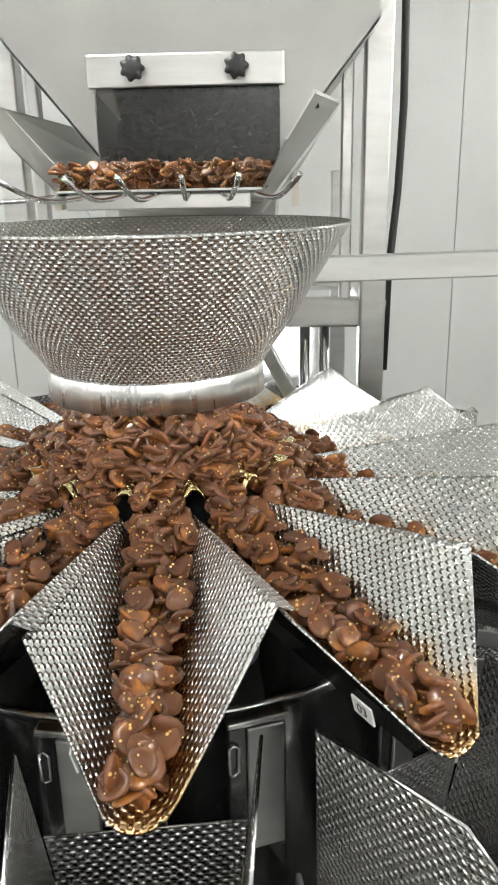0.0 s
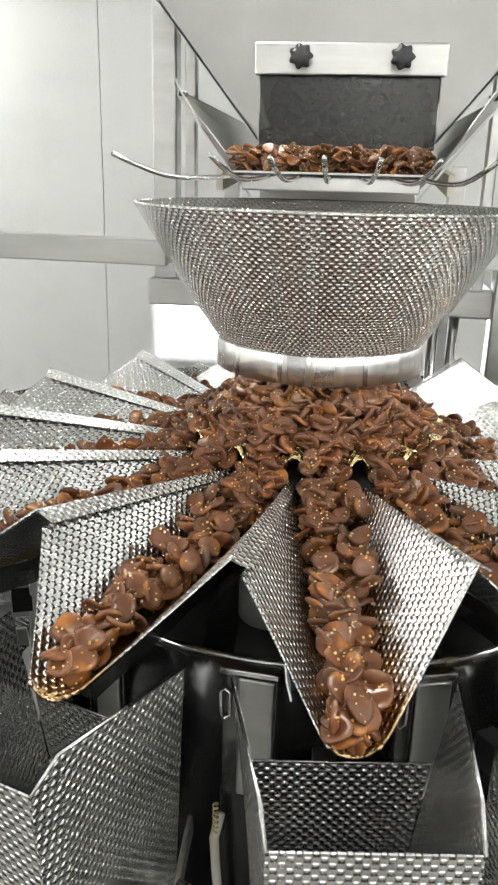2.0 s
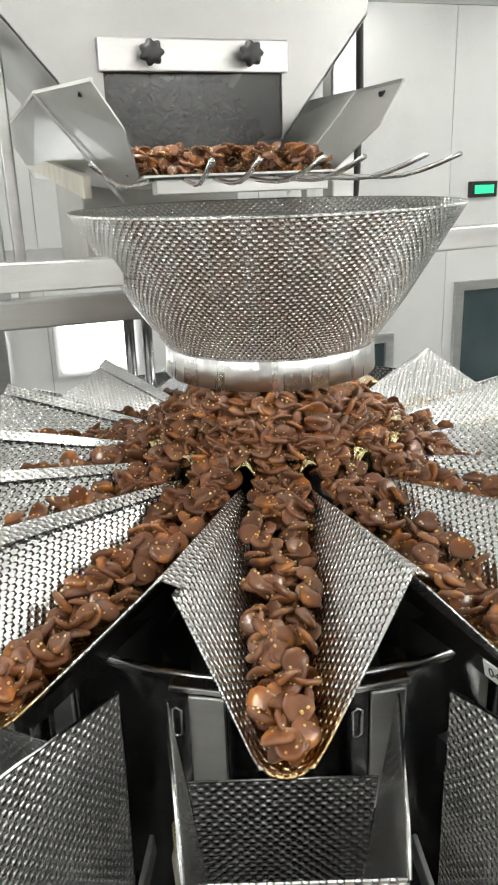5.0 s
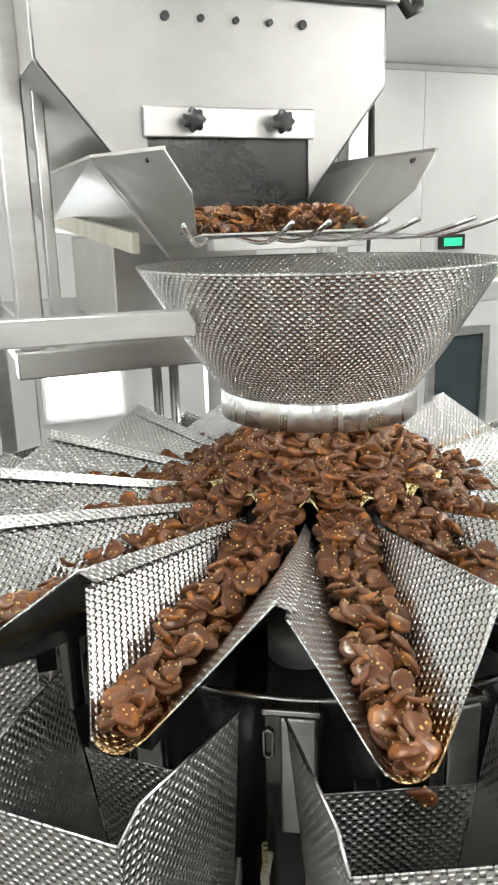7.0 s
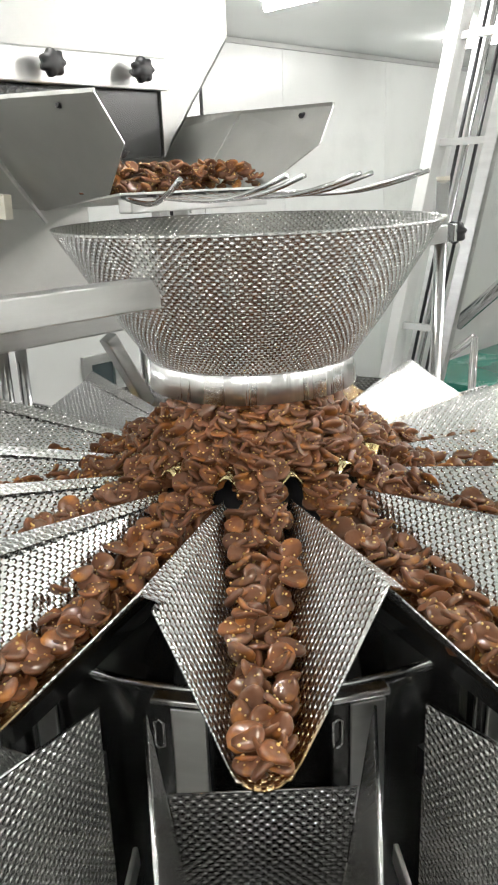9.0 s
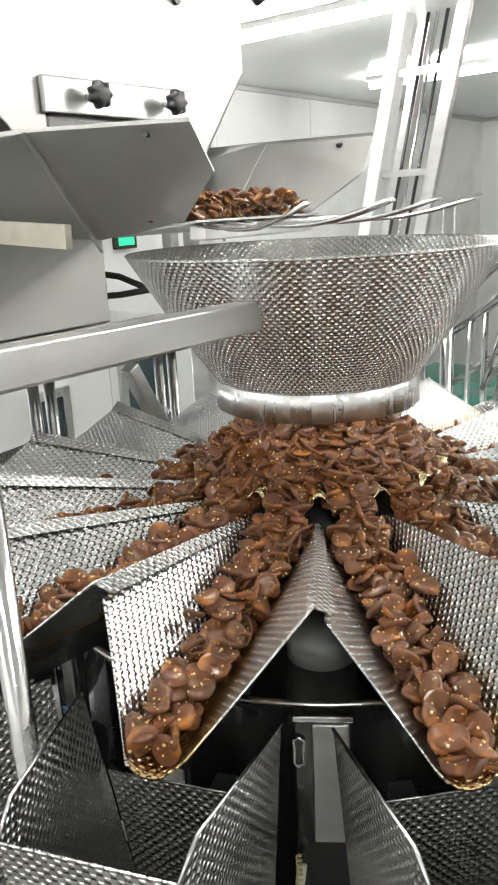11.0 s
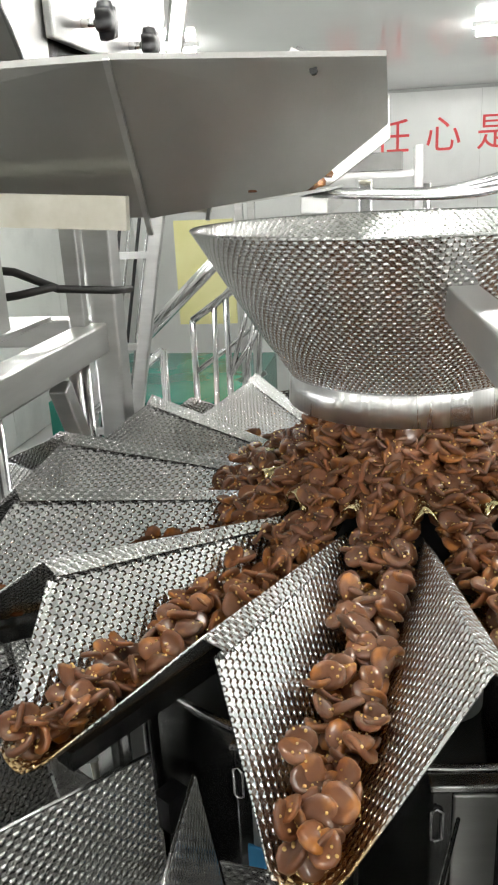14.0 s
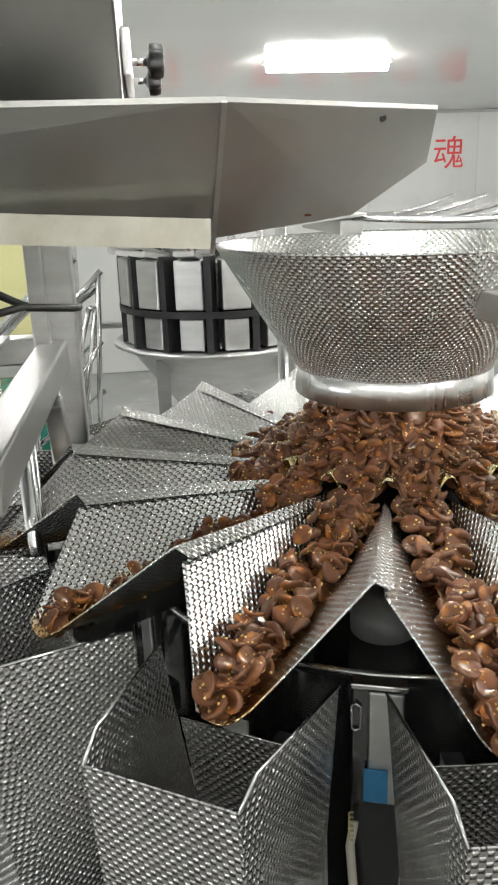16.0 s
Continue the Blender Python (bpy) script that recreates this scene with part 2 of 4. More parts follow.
def sheet(bm, a, b, c, d, nu=1, nv=1, uv0=(0, 0), curve=None):
    """A four-cornered sheet with its UV in metres: a-b along u, a-d along v."""
    lay = bm.loops.layers.uv.verify()
    a, b, c, d = (Vector(p) for p in (a, b, c, d))
    ln, hn = ((b - a).length + (c - d).length) / 2, ((d - a).length + (c - b).length) / 2
    g = [[None] * (nv + 1) for _ in range(nu + 1)]
    for i in range(nu + 1):
        for j in range(nv + 1):
            s, t = i / nu, j / nv
            g[i][j] = bm.verts.new((a * (1 - s) + b * s) * (1 - t) + (d * (1 - s) + c * s) * t)
    e1 = (b - a).normalized()
    nrm = e1.cross(d - a).normalized()
    e2 = nrm.cross(e1)
    for i in range(nu):
        for j in range(nv):
            f = bm.faces.new((g[i][j], g[i + 1][j], g[i + 1][j + 1], g[i][j + 1]))
            for lp in f.loops:
                q = lp.vert.co - a
                lp[lay].uv = (q.dot(e1) + uv0[0], q.dot(e2) + uv0[1])
    return g


def solid(ob, t, offset=-1.0):
    md = ob.modifiers.new("thickness", "SOLIDIFY")
    md.thickness, md.offset = t, offset
    return ob


def text(name, body, size, m, material, parent=None, label="", depth=0.001):
    cu = bpy.data.curves.new(name, "FONT")
    cu.body, cu.size, cu.extrude = body, size, depth
    cu.align_x, cu.align_y = "CENTER", "CENTER"
    cu.materials.append(material)
    ob = new(name, cu)
    ob.matrix_basis = m
    ob.parent = parent
    if label:
        tagged(ob, label)
    return ob


# ---- room ----
XE, YN, XW, YS = 7.6, 2.85, -4.5, -4.5
SEAM = noisy("seam", (0.42, 0.43, 0.42), (0.5, 0.5, 0.49), 5.0, (0.5, 0.7))


def slab(name, x0, x1, y0, y1, z0, z1, material, label, category):
    bm = bmesh.new()
    box(bm, x0, x1, y0, y1, z0, z1)
    return tagged(part(name, bm, material), label, category, kind="structure")


slab("floor", XW - 0.3, XE + 0.3, YS - 0.3, YN + 0.3, FLOOR - 0.1, FLOOR, GREY_FLOOR, "pale grey glossy factory floor", "floor")
slab("platform_deck", XW, 1.9, YS, YN - 0.012, FLOOR + 0.001, -1.22, DECK, "grey deck plate of the machine platform", "platform")
slab("ceiling", XW - 0.3, XE + 0.3, YS - 0.3, YN + 0.3, CEIL, CEIL + 0.1, CEILING, "glossy grey-white panel ceiling", "ceiling")


def panel_wall(name, a, b, out, label):
    """A wall of upright clean-room panels, with fine dark seams between them."""
    a, b = Vector(a), Vector(b)
    d = (b - a).normalized()
    o = Vector(out)
    base = bmesh.new()
    c = [a, b, b + o * 0.1, a + o * 0.1]
    lo = [base.verts.new((p.x, p.y, FLOOR)) for p in c]
    hi = [base.verts.new((p.x, p.y, CEIL)) for p in c]
    base.faces.new(lo[::-1]), base.faces.new(hi)
    for i in range(4):
        base.faces.new((lo[i], lo[(i + 1) % 4], hi[(i + 1) % 4], hi[i]))
    w = tagged(part(name, base, SEAM), label, "wall", kind="structure")
    n = round((b - a).length / 1.15)
    step = (b - a).length / n
    bm = bmesh.new()
    beam(bm, d * 0.002 - o * 0.006 + Vector((0, 0, (FLOOR + CEIL) / 2)), d * (step - 0.002) - o * 0.006 + Vector((0, 0, (FLOOR + CEIL) / 2)), 0.01, CEIL - FLOOR - 0.02)
    first = part("panel", bm, WHITE, w)
    first.location = a
    for i in range(1, n):
        q = new("panel", first.data)
        q.parent, q.location = w, a + d * step * i
    return w


panel_wall("wall_north", (XW, YN, 0), (XE, YN, 0), (0, 1, 0), "white clean-room panel wall")
panel_wall("wall_east", (XE, YS, 0), (XE, YN, 0), (1, 0, 0), "white clean-room panel wall with a red slogan")
panel_wall("wall_south", (XW, YS, 0), (XE, YS, 0), (0, -1, 0), "white clean-room panel wall")
panel_wall("wall_west", (XW, YS, 0), (XW, YN, 0), (-1, 0, 0), "white clean-room panel wall")
slab("trim_north", XW, XE, YN - 0.035, YN - 0.012, CEIL - 0.03, CEIL - 0.002, SEAM, "grey corner trim under the ceiling", "trim")
slab("trim_east", XE - 0.035, XE - 0.012, YS, YN, CEIL - 0.03, CEIL - 0.002, SEAM, "grey corner trim under the ceiling", "trim")


def ceiling_light(x, y, along_x, length=1.0):
    th = empty("ceiling_light", pose(x, y, CEIL - 0.05, 0, 0, 0 if along_x else 90))
    bm = bmesh.new()
    box(bm, -length / 2, length / 2, -0.03, 0.03, 0.023, 0.049)
    housing = part("housing", bm, WHITE, th, "white metal housing")
    bm = bmesh.new()
    tube(bm, [(-length / 2 + 0.02, 0, 0), (length / 2 - 0.02, 0, 0)], 0.022)
    part("tube", bm, TUBE, housing, "glowing fluorescent tube", True)
    tagged(th, "lit fluorescent tube fixture under the ceiling, most of these added for light", "ceiling light", "ceiling lights")
    return th


# First three tubes are in view; the rest are added to brighten the room.
for lx, ly in ((4.05, -0.81), (2.1, 1.45), (3.95, 1.65), (-2.4, -2.4), (0.1, -2.3), (2.6, -2.6), (-3.6, 0.4), (-0.25, 0.35), (1.9, -0.8), (-2.4, 2.1), (1.0, -3.5), (-1.9, -1.5), (1.5, -1.7)):
    ceiling_light(lx, ly, False, 0.8 if lx > 4 else 1.0)


def work_light(x, z, w, h):
    th = empty("work_light", pose(x, YN - 0.03, z))
    bm = bmesh.new()
    box(bm, -w / 2 - 0.03, w / 2 + 0.03, -0.012, 0.012, -h / 2 - 0.03, h / 2 + 0.03)
    rim = part("frame", bm, WHITE, th, "white lamp frame")
    bm = bmesh.new()
    box(bm, -w / 2, w / 2, -0.02, -0.013, -h / 2, h / 2)
    part("diffuser", bm, LAMP, rim, "glaring white diffuser")
    return tagged(th, "glaring white light panel on the wall behind the machine", "light panel", "light panels")


work_light(-0.62, -0.47, 0.62, 0.34)
work_light(0.13, -0.47, 0.36, 0.34)


def slogan():
    sign = empty("wall_slogan", pose(XE - 0.014, 0.53, 0.595, 90, 0, -90))
    for i, ch in enumerate("\u8d23\u4efb\u5fc3\u662f\u5b89\u5168\u4e4b\u9b42"):
        text("character", ch, 0.36, pose(i * 0.497, 0, 0), RED, sign, "", 0.002)
    return tagged(sign, "row of red slogan characters on the white wall", "wall sign")


slogan()

# exit sign
th = empty("exit_sign", pose(2.30, YN - 0.03, 0.125))
bm = bmesh.new()
box(bm, -0.085, 0.085, -0.012, 0.018, -0.042, 0.042)
housing = part("housing", bm, BLACK, th, "dark housing", False, 0.004)
bm = bmesh.new()
box(bm, -0.06, 0.06, -0.016, -0.0125, -0.022, 0.022)
part("lit_panel", bm, GREEN_GLOW, housing, "glowing green panel")
tagged(th, "small glowing green exit sign on the wall", "exit sign")


def wall_window(name, x0, x1, z0, z1):
    th = empty(name, pose(0, YN - 0.012, 0))
    bm = bmesh.new()
    for a in ((x0, x1, z1 - 0.05, z1), (x0, x1, z0, z0 + 0.05), (x0, x0 + 0.05, z0 + 0.05, z1 - 0.05), (x1 - 0.05, x1, z0 + 0.05, z1 - 0.05)):
        box(bm, a[0], a[1], -0.03, 0, a[2], a[3])
    part("window_frame", bm, STEEL, th, "grey metal frame")
    bm = bmesh.new()
    box(bm, x0 + 0.05, x1 - 0.05, -0.012, -0.002, z0 + 0.05, z1 - 0.05)
    part("pane", bm, GLASS, th, "dark glass pane")
    return tagged(th, "dark glazed opening with a metal frame in the wall", "window", kind="structure")


GLASS = noisy("dark_glass", (0.03, 0.05, 0.055), (0.05, 0.07, 0.075), 2.0, (0.04, 0.12))
wall_window("window_1", 2.16, 2.6, -1.25, -0.37)
wall_window("window_2", 1.52, 1.77, -1.0, -0.62)
wall_window("window_3", 2.9, 3.9, -1.3, -0.32)

# ---- weigher ----
HEADS = 14
STEP = 360 / HEADS
PHI0 = -82.66


def head_pose(k, x=0.0, y=0.0, z=0.0):
    return pose(0, 0, 0, 0, 0, PHI0 - STEP * k) @ Matrix.Translation((x, y, z))


# the pan in its own space: x outwards, y to the side, z up
R_IN, R_COR, R_TIP = 0.187, 0.4915, 0.607
CH = 0.030
Z_IN, Z_TIP = -0.166, -0.190
HALF = radians(12.45)
SKEW = -0.013


def pan_skew(x):
    """The trough's bottom wanders a little to one side on its way out."""
    return SKEW * min(1.0, max(0.0, (x - R_IN) / (R_TIP - R_IN)))


def pan_point(x, s):
    """Across the pan at distance x: s from -1 (one top edge) through the round bottom to 1."""
    f = (x - R_IN) / (R_TIP - R_IN)
    zb = Z_IN + (Z_TIP - Z_IN) * f
    if x <= R_COR:
        g = (x - R_IN) / (R_COR - R_IN)
        yt = x * math.tan(HALF) - 0.001
        zt = (-0.115 + g * 0.041) if s > 0 else (-0.126 + g * 0.038)
    else:
        g = (x - R_COR) / (R_TIP - R_COR)
        yt = (R_COR * math.tan(HALF) - 0.001) * (1 - g) + 0.022 * g
        zt = (-0.074 if s > 0 else -0.088) * (1 - g) + (Z_TIP + 0.006) * g
    a = abs(s)
    sg = 1 if s > 0 else -1
    q = 0.3
    dy = pan_skew(x)
    yt_shift = dy * g if x > R_COR else 0.0
    if a < q:
        t = a / q
        return Vector((x, dy + sg * min(CH, yt) * 0.86 * math.sin(t * 1.2) / math.sin(1.2), zb + 0.010 * (1 - math.cos(t * 1.2)) / (1 - math.cos(1.2))))
    t = (a - q) / (1 - q)
    y0, z0 = min(CH, yt) * 0.86, zb + 0.010
    if zt < z0:
        zt = z0
    return Vector((x, dy * (1 - t) + yt_shift * t + sg * (y0 + (yt - y0) * t), z0 + (zt - z0) * t))


def pan_sheet():
    bm = bmesh.new()
    lay = bm.loops.layers.uv.verify()
    xs = [R_IN + (R_COR - R_IN) * i / 14 for i in range(15)] + [R_COR + (R_TIP - R_COR) * i / 10 for i in range(1, 11)]
    ss = [-1 + 2 * j / 40 for j in range(41)]
    g, arc = [], []
    for x in xs:
        row = [pan_point(x, s) for s in ss]
        g.append([bm.verts.new(p) for p in row])
        acc = [0.0]
        for p, q in zip(row, row[1:]):
            acc.append(acc[-1] + (q - p).length)
        arc.append([v - acc[20] for v in acc])
    for i in range(len(xs) - 1):
        for j in range(40):
            idx = ((i, j), (i + 1, j), (i + 1, j + 1), (i, j + 1))
            f = bm.faces.new([g[a][b] for a, b in idx])
            for lp, (a, b) in zip(f.loops, idx):
                lp[lay].uv = (xs[a], arc[a][b])
    return bm


def feeder_pan():
    th = empty("feeder_pan")
    p = part("trough", pan_sheet(), OIL_REFLECT, th, "dimpled stainless trough", True)
    solid(p, 0.002)
    # folded lip over the neighbour's edge
    bm = bmesh.new()
    y0, y1 = R_IN * math.tan(HALF) - 0.001, R_COR * math.tan(HALF) - 0.001
    a, b = Vector((R_IN + 0.004, y0, -0.1145)), Vector((R_COR - 0.001, y1, -0.0738))
    sheet(bm, a, b, b + Vector((-0.010, 0.017, -0.010)), a + Vector((0.004, 0.009, -0.007)), 8, 1)
    solid(part("lip", bm, DIMPLE, th, "folded dimpled lip", False), 0.0014, 1.0)
    # bar that carries the trough
    bm = bmesh.new()
    box(bm, 0.25, 0.56, -0.022, 0.002, -0.215, -0.196)
    part("mount", bm, BODY, th, "dark mounting bar")
    tagged(th, "dimpled stainless steel radial feeder pan", "feeder pan", "feeder pans")
    return th


pans = [feeder_pan()]
pans[0].matrix_basis = head_pose(0)
for k in range(1, HEADS):
    pans.append(copy_thing(pans[0], head_pose(k)))

# number labels under two pans
def number_label(digits, turn):
    th = empty("number_label", head_pose(13, 0, 0, 0) @ pose(0, 0, 0, 0, 0, turn) @ pose(0.541, -0.0635, -0.1655, 104, 0, 0))
    bm = bmesh.new()
    box(bm, -0.0135, 0.0135, -0.0095, 0.0095, -0.0008, 0.0008)
    card = part("card", bm, LABEL, th, "white card")
    text("digits", digits, 0.0145, pose(0, 0, 0.0012), INK, card, "", 0.0002)
    return tagged(th, "small white number label reading " + digits + " on a pan's side", "label", "number labels")


number_label("03", 0)
number_label("04", -STEP)

# dispersion cone
bm = bmesh.new()
lay = bm.loops.layers.uv.verify()
n = 14 * 12
rr = [0.01, 0.05, 0.09, 0.12, 0.145, 0.165, 0.18, 0.19]


def cone_z(r, a):
    """A ridged cone: an arch over every joint between two pans."""
    q = math.cos(HEADS * (a - radians(PHI0 + STEP / 2)))
    return -0.055 - 0.62 * max(0, r - 0.04) ** 1.08 + 0.05 * min(1, (r / 0.19)) ** 1.6 * max(0, q) ** 0.55


rings = [[bm.verts.new((r * math.cos(2 * math.pi * k / n), r * math.sin(2 * math.pi * k / n), cone_z(r, 2 * math.pi * k / n))) for k in range(n)] for r in rr]
for i in range(len(rr) - 1):
    for k in range(n):
        f = bm.faces.new((rings[i][k], rings[i][(k + 1) % n], rings[i + 1][(k + 1) % n], rings[i + 1][k]))
        for lp, (kk, r) in zip(f.loops, ((k, rr[i]), (k + 1, rr[i]), (k + 1, rr[i + 1]), (k, rr[i + 1]))):
            lp[lay].uv = (kk / n * 1.2, r)
cone = tagged(part("dispersion_cone", bm, BUTTER_REFLECT, None, "", True), "ridged dimpled steel dispersion cone under the chocolate", "cone")
solid(cone, 0.002)

# central body under the pans
th = empty("weigher_body")
bm = bmesh.new()
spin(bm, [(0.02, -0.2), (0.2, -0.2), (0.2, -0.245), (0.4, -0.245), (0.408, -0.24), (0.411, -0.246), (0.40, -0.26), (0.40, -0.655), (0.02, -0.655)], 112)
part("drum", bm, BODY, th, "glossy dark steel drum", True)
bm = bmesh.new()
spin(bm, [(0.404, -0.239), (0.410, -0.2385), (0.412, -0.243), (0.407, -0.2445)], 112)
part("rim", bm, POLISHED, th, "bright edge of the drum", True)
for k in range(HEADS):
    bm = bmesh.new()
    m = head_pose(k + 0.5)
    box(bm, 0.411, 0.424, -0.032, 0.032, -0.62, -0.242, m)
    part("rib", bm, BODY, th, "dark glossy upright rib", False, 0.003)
    bm = bmesh.new()
    box(bm, 0.425, 0.429, -0.012, 0.028, -0.405, -0.252, m)
    part("strip", bm, STEEL, th, "bright steel strip", False, 0.002)
    bm = bmesh.new()
    tube(bm, [m @ Vector((0.427, y, z)) for y, z in ((-0.031, -0.273), (-0.031, -0.302), (-0.027, -0.306), (-0.021, -0.302), (-0.021, -0.273), (-0.026, -0.269), (-0.031, -0.273), (-0.031, -0.285))], 0.0017, 6)
    part("hinge_clip", bm, POLISHED, th, "bright wire hinge clip", True)
    bm = bmesh.new()
    tube(bm, [m @ Vector(p) for p in ((0.44, -0.026, -0.425), (0.452, -0.03, -0.45), (0.455, -0.026, -0.50), (0.45, -0.02, -0.58))], 0.0055, 8)
    part("lever", bm, CREAM, th, "worn cream lever", True)
    bm = bmesh.new()
    box(bm, 0.412, 0.430, -0.033, 0.033, -0.249, -0.241, m)
    part("rib_cap", bm, POLISHED, th, "thin cap of the rib", False, 0.002)
    bm = bmesh.new()
    tube(bm, [m @ Vector(p) for p in ((0.30, 0, -0.244), (0.30, 0, -0.205))], 0.042, 24)
    part("pedestal", bm, DAMPER, th, "round grey damper", True)
tagged(th, "dark glossy drum body of a multihead weigher", "weigher body")
bm = bmesh.new()
m4 = head_pose(4.5)
box(bm, 0.430, 0.433, -0.016, 0.012, -0.40, -0.355, m4)
tagged(part("blue_tag", bm, noisy("blue_tape", (0.03, 0.2, 0.42), (0.05, 0.26, 0.5), 20.0, (0.4, 0.6)), None), "piece of blue tape stuck on a drum rib", "tape")


# Black plug, added so the arches under the cone look like dark holes.
bm = bmesh.new()
spin(bm, [(0.02, -0.10), (0.10, -0.11), (0.165, -0.155), (0.165, -0.199), (0.02, -0.199)], 84)
tagged(part("arch_shade_plug", bm, BLACK, None, "", True), "black plug added to darken the arches under the dispersion cone", "cone base")


# Dark body added so the gaps between drum and hoppers stay black.
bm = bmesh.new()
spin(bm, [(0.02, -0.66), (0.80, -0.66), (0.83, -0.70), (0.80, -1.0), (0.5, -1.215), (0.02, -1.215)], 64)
tagged(part("gap_darkener", bm, BODY, None, "", True), "dark glossy body added below the hoppers to keep the gaps dark", "chute")


# feed hoppers round the drum
def feed_hopper():
    th = empty("feed_hopper")
    F, B = Vector((0.716, 0.074, -0.168)), Vector((0.54, 0.100, -0.164))
    lo = -0.56
    bm = bmesh.new()
    sheet(bm, (F.x, -F.y, F.z - 0.006), (F.x, F.y, F.z - 0.006), (F.x - 0.03, F.y, lo), (F.x - 0.03, -F.y, lo), 2, 4)
    solid(part("front_wall", bm, DIMPLE, th), 0.0018)
    for sg in (-1, 1):
        bm = bmesh.new()
        f, b = Vector((F.x, sg * F.y, F.z - 0.006)), Vector((B.x, sg * B.y, B.z))
        mid = Vector((F.x - 0.028, sg * (F.y + 0.004), F.z + 0.012))
        low_f, low_b = Vector((F.x - 0.03, sg * F.y, lo)), Vector((0.50, sg * 0.062, lo))
        low_m = low_f.lerp(low_b, 0.15)
        sheet(bm, f, mid, low_m, low_f, 2, 4)
        sheet(bm, mid, b, low_b, low_m, 8, 4)
        solid(part("side_wall", bm, DIMPLE, th), 0.0018)
        bm = bmesh.new()
        tube(bm, [f, mid, b], 0.0016, 6)
        part("rolled_edge", bm, POLISHED, th, "", True)
        bm = bmesh.new()
        beam(bm, (0.44, sg * 0.05, -0.45), (0.56, sg * 0.092, -0.47), 0.006, 0.03)
        part("link_arm", bm, STEEL, th, "", False, 0.002)
        bm = bmesh.new()
        tube(bm, [(0.53, sg * 0.085, -0.44), (0.53, sg * 0.105, -0.44)], 0.009, 12)
        part("pivot_bolt", bm, POLISHED, th, "", True)
    bm = bmesh.new()
    sheet(bm, (0.527, -0.088, -0.262), (0.527, 0.088, -0.262), (0.50, 0.062, lo), (0.50, -0.062, lo), 6, 6)
    solid(part("back_wall", bm, DIMPLE, th), 0.0018)
    bm = bmesh.new()
    tube(bm, [(0.527, -0.088, -0.262), (0.527, 0.088, -0.262)], 0.0013, 6)
    part("rolled_edge", bm, POLISHED, th, "", True)
    bm = bmesh.new()
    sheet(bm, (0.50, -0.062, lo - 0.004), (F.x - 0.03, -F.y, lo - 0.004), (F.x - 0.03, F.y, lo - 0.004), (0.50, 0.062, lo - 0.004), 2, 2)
    # The dark gate paints in the shade at the hopper's bottom.
    solid(part("gate", bm, BODY, th, "closed gate, darkened for the shade inside the hopper"), 0.0018)
    bm = bmesh.new()
    box(bm, 0.426, 0.455, -0.012, 0.012, -0.37, -0.33)
    part("bracket", bm, BLACK, th, "black hook bracket")
    bm = bmesh.new()
    pts = [Vector((0.446 + 0.003 * math.cos(a), 0.085 + 0.003 * math.sin(a), -0.40 - 0.0011 * i)) for i, a in enumerate([j * 1.05 for j in range(60)])]
    tube(bm, pts, 0.0011, 5)
    part("spring", bm, BRASS, th, "yellowish return spring", True)
    tagged(th, "dimpled stainless feed hopper below a feeder pan", "hopper", "feed hoppers")
    return th


SMOKED = bpy.data.materials.new("smoked_plastic")
SMOKED.use_nodes = True
nt = SMOKED.node_tree
nt.nodes.remove(nt.nodes["Principled BSDF"])
tr = node(nt, "ShaderNodeBsdfTransparent", Color=(0.1, 0.093, 0.083, 1))
gl = node(nt, "ShaderNodeBsdfGlossy", Color=(1, 1, 1, 1), Roughness=0.25)
mx = node(nt, "ShaderNodeMixShader", Fac=0.06)
nt.links.new(tr.outputs[0], mx.inputs[1]), nt.links.new(gl.outputs[0], mx.inputs[2])
nt.links.new(mx.outputs[0], nt.nodes["Material Output"].inputs[0])
BRASS = noisy("zinc_yellow", (0.5, 0.42, 0.2), (0.62, 0.55, 0.3), 30.0, (0.3, 0.5), 0.8)
hop = feed_hopper()
hop.matrix_basis = head_pose(0, 0, -0.013)
for k in range(1, HEADS):
    copy_thing(hop, head_pose(k, 0, -0.013))

# ---- top funnel ----
th = empty("top_funnel")
bm = bmesh.new()
lay = bm.loops.layers.uv.verify()
n = 120
prof = [(0.144, 0.035), (0.148, 0.042), (0.185, 0.094), (0.2608, 0.2165), (0.263, 0.2202)]
rings = [[bm.verts.new((r * math.cos(2 * math.pi * k / n), r * math.sin(2 * math.pi * k / n), z)) for k in range(n)] for r, z in prof]
v = [0.0]
for (r0, z0), (r1, z1) in zip(prof, prof[1:]):
    v.append(v[-1] + math.hypot(r1 - r0, z1 - z0))
for i in range(len(prof) - 1):
    for k in range(n):
        idx = ((i, k), (i, k + 1), (i + 1, k + 1), (i + 1, k))
        f = bm.faces.new([rings[a][b % n] for a, b in idx])
        for lp, (a, b) in zip(f.loops, idx):
            lp[lay].uv = (b / n * 140 * 0.0099, v[a])
solid(part("cone", bm, FUNNEL, th, "dimpled stainless cone", True), 0.0015, 1.0)
bm = bmesh.new()
spin(bm, [(0.1475, 0.0), (0.149, 0.0), (0.1472, 0.04), (0.1458, 0.041), (0.1475, 0.0)], 120)
part("collar", bm, COLLAR, th, "polished plain steel collar", True)
tagged(th, "dimpled stainless funnel hung over the dispersion cone", "funnel")


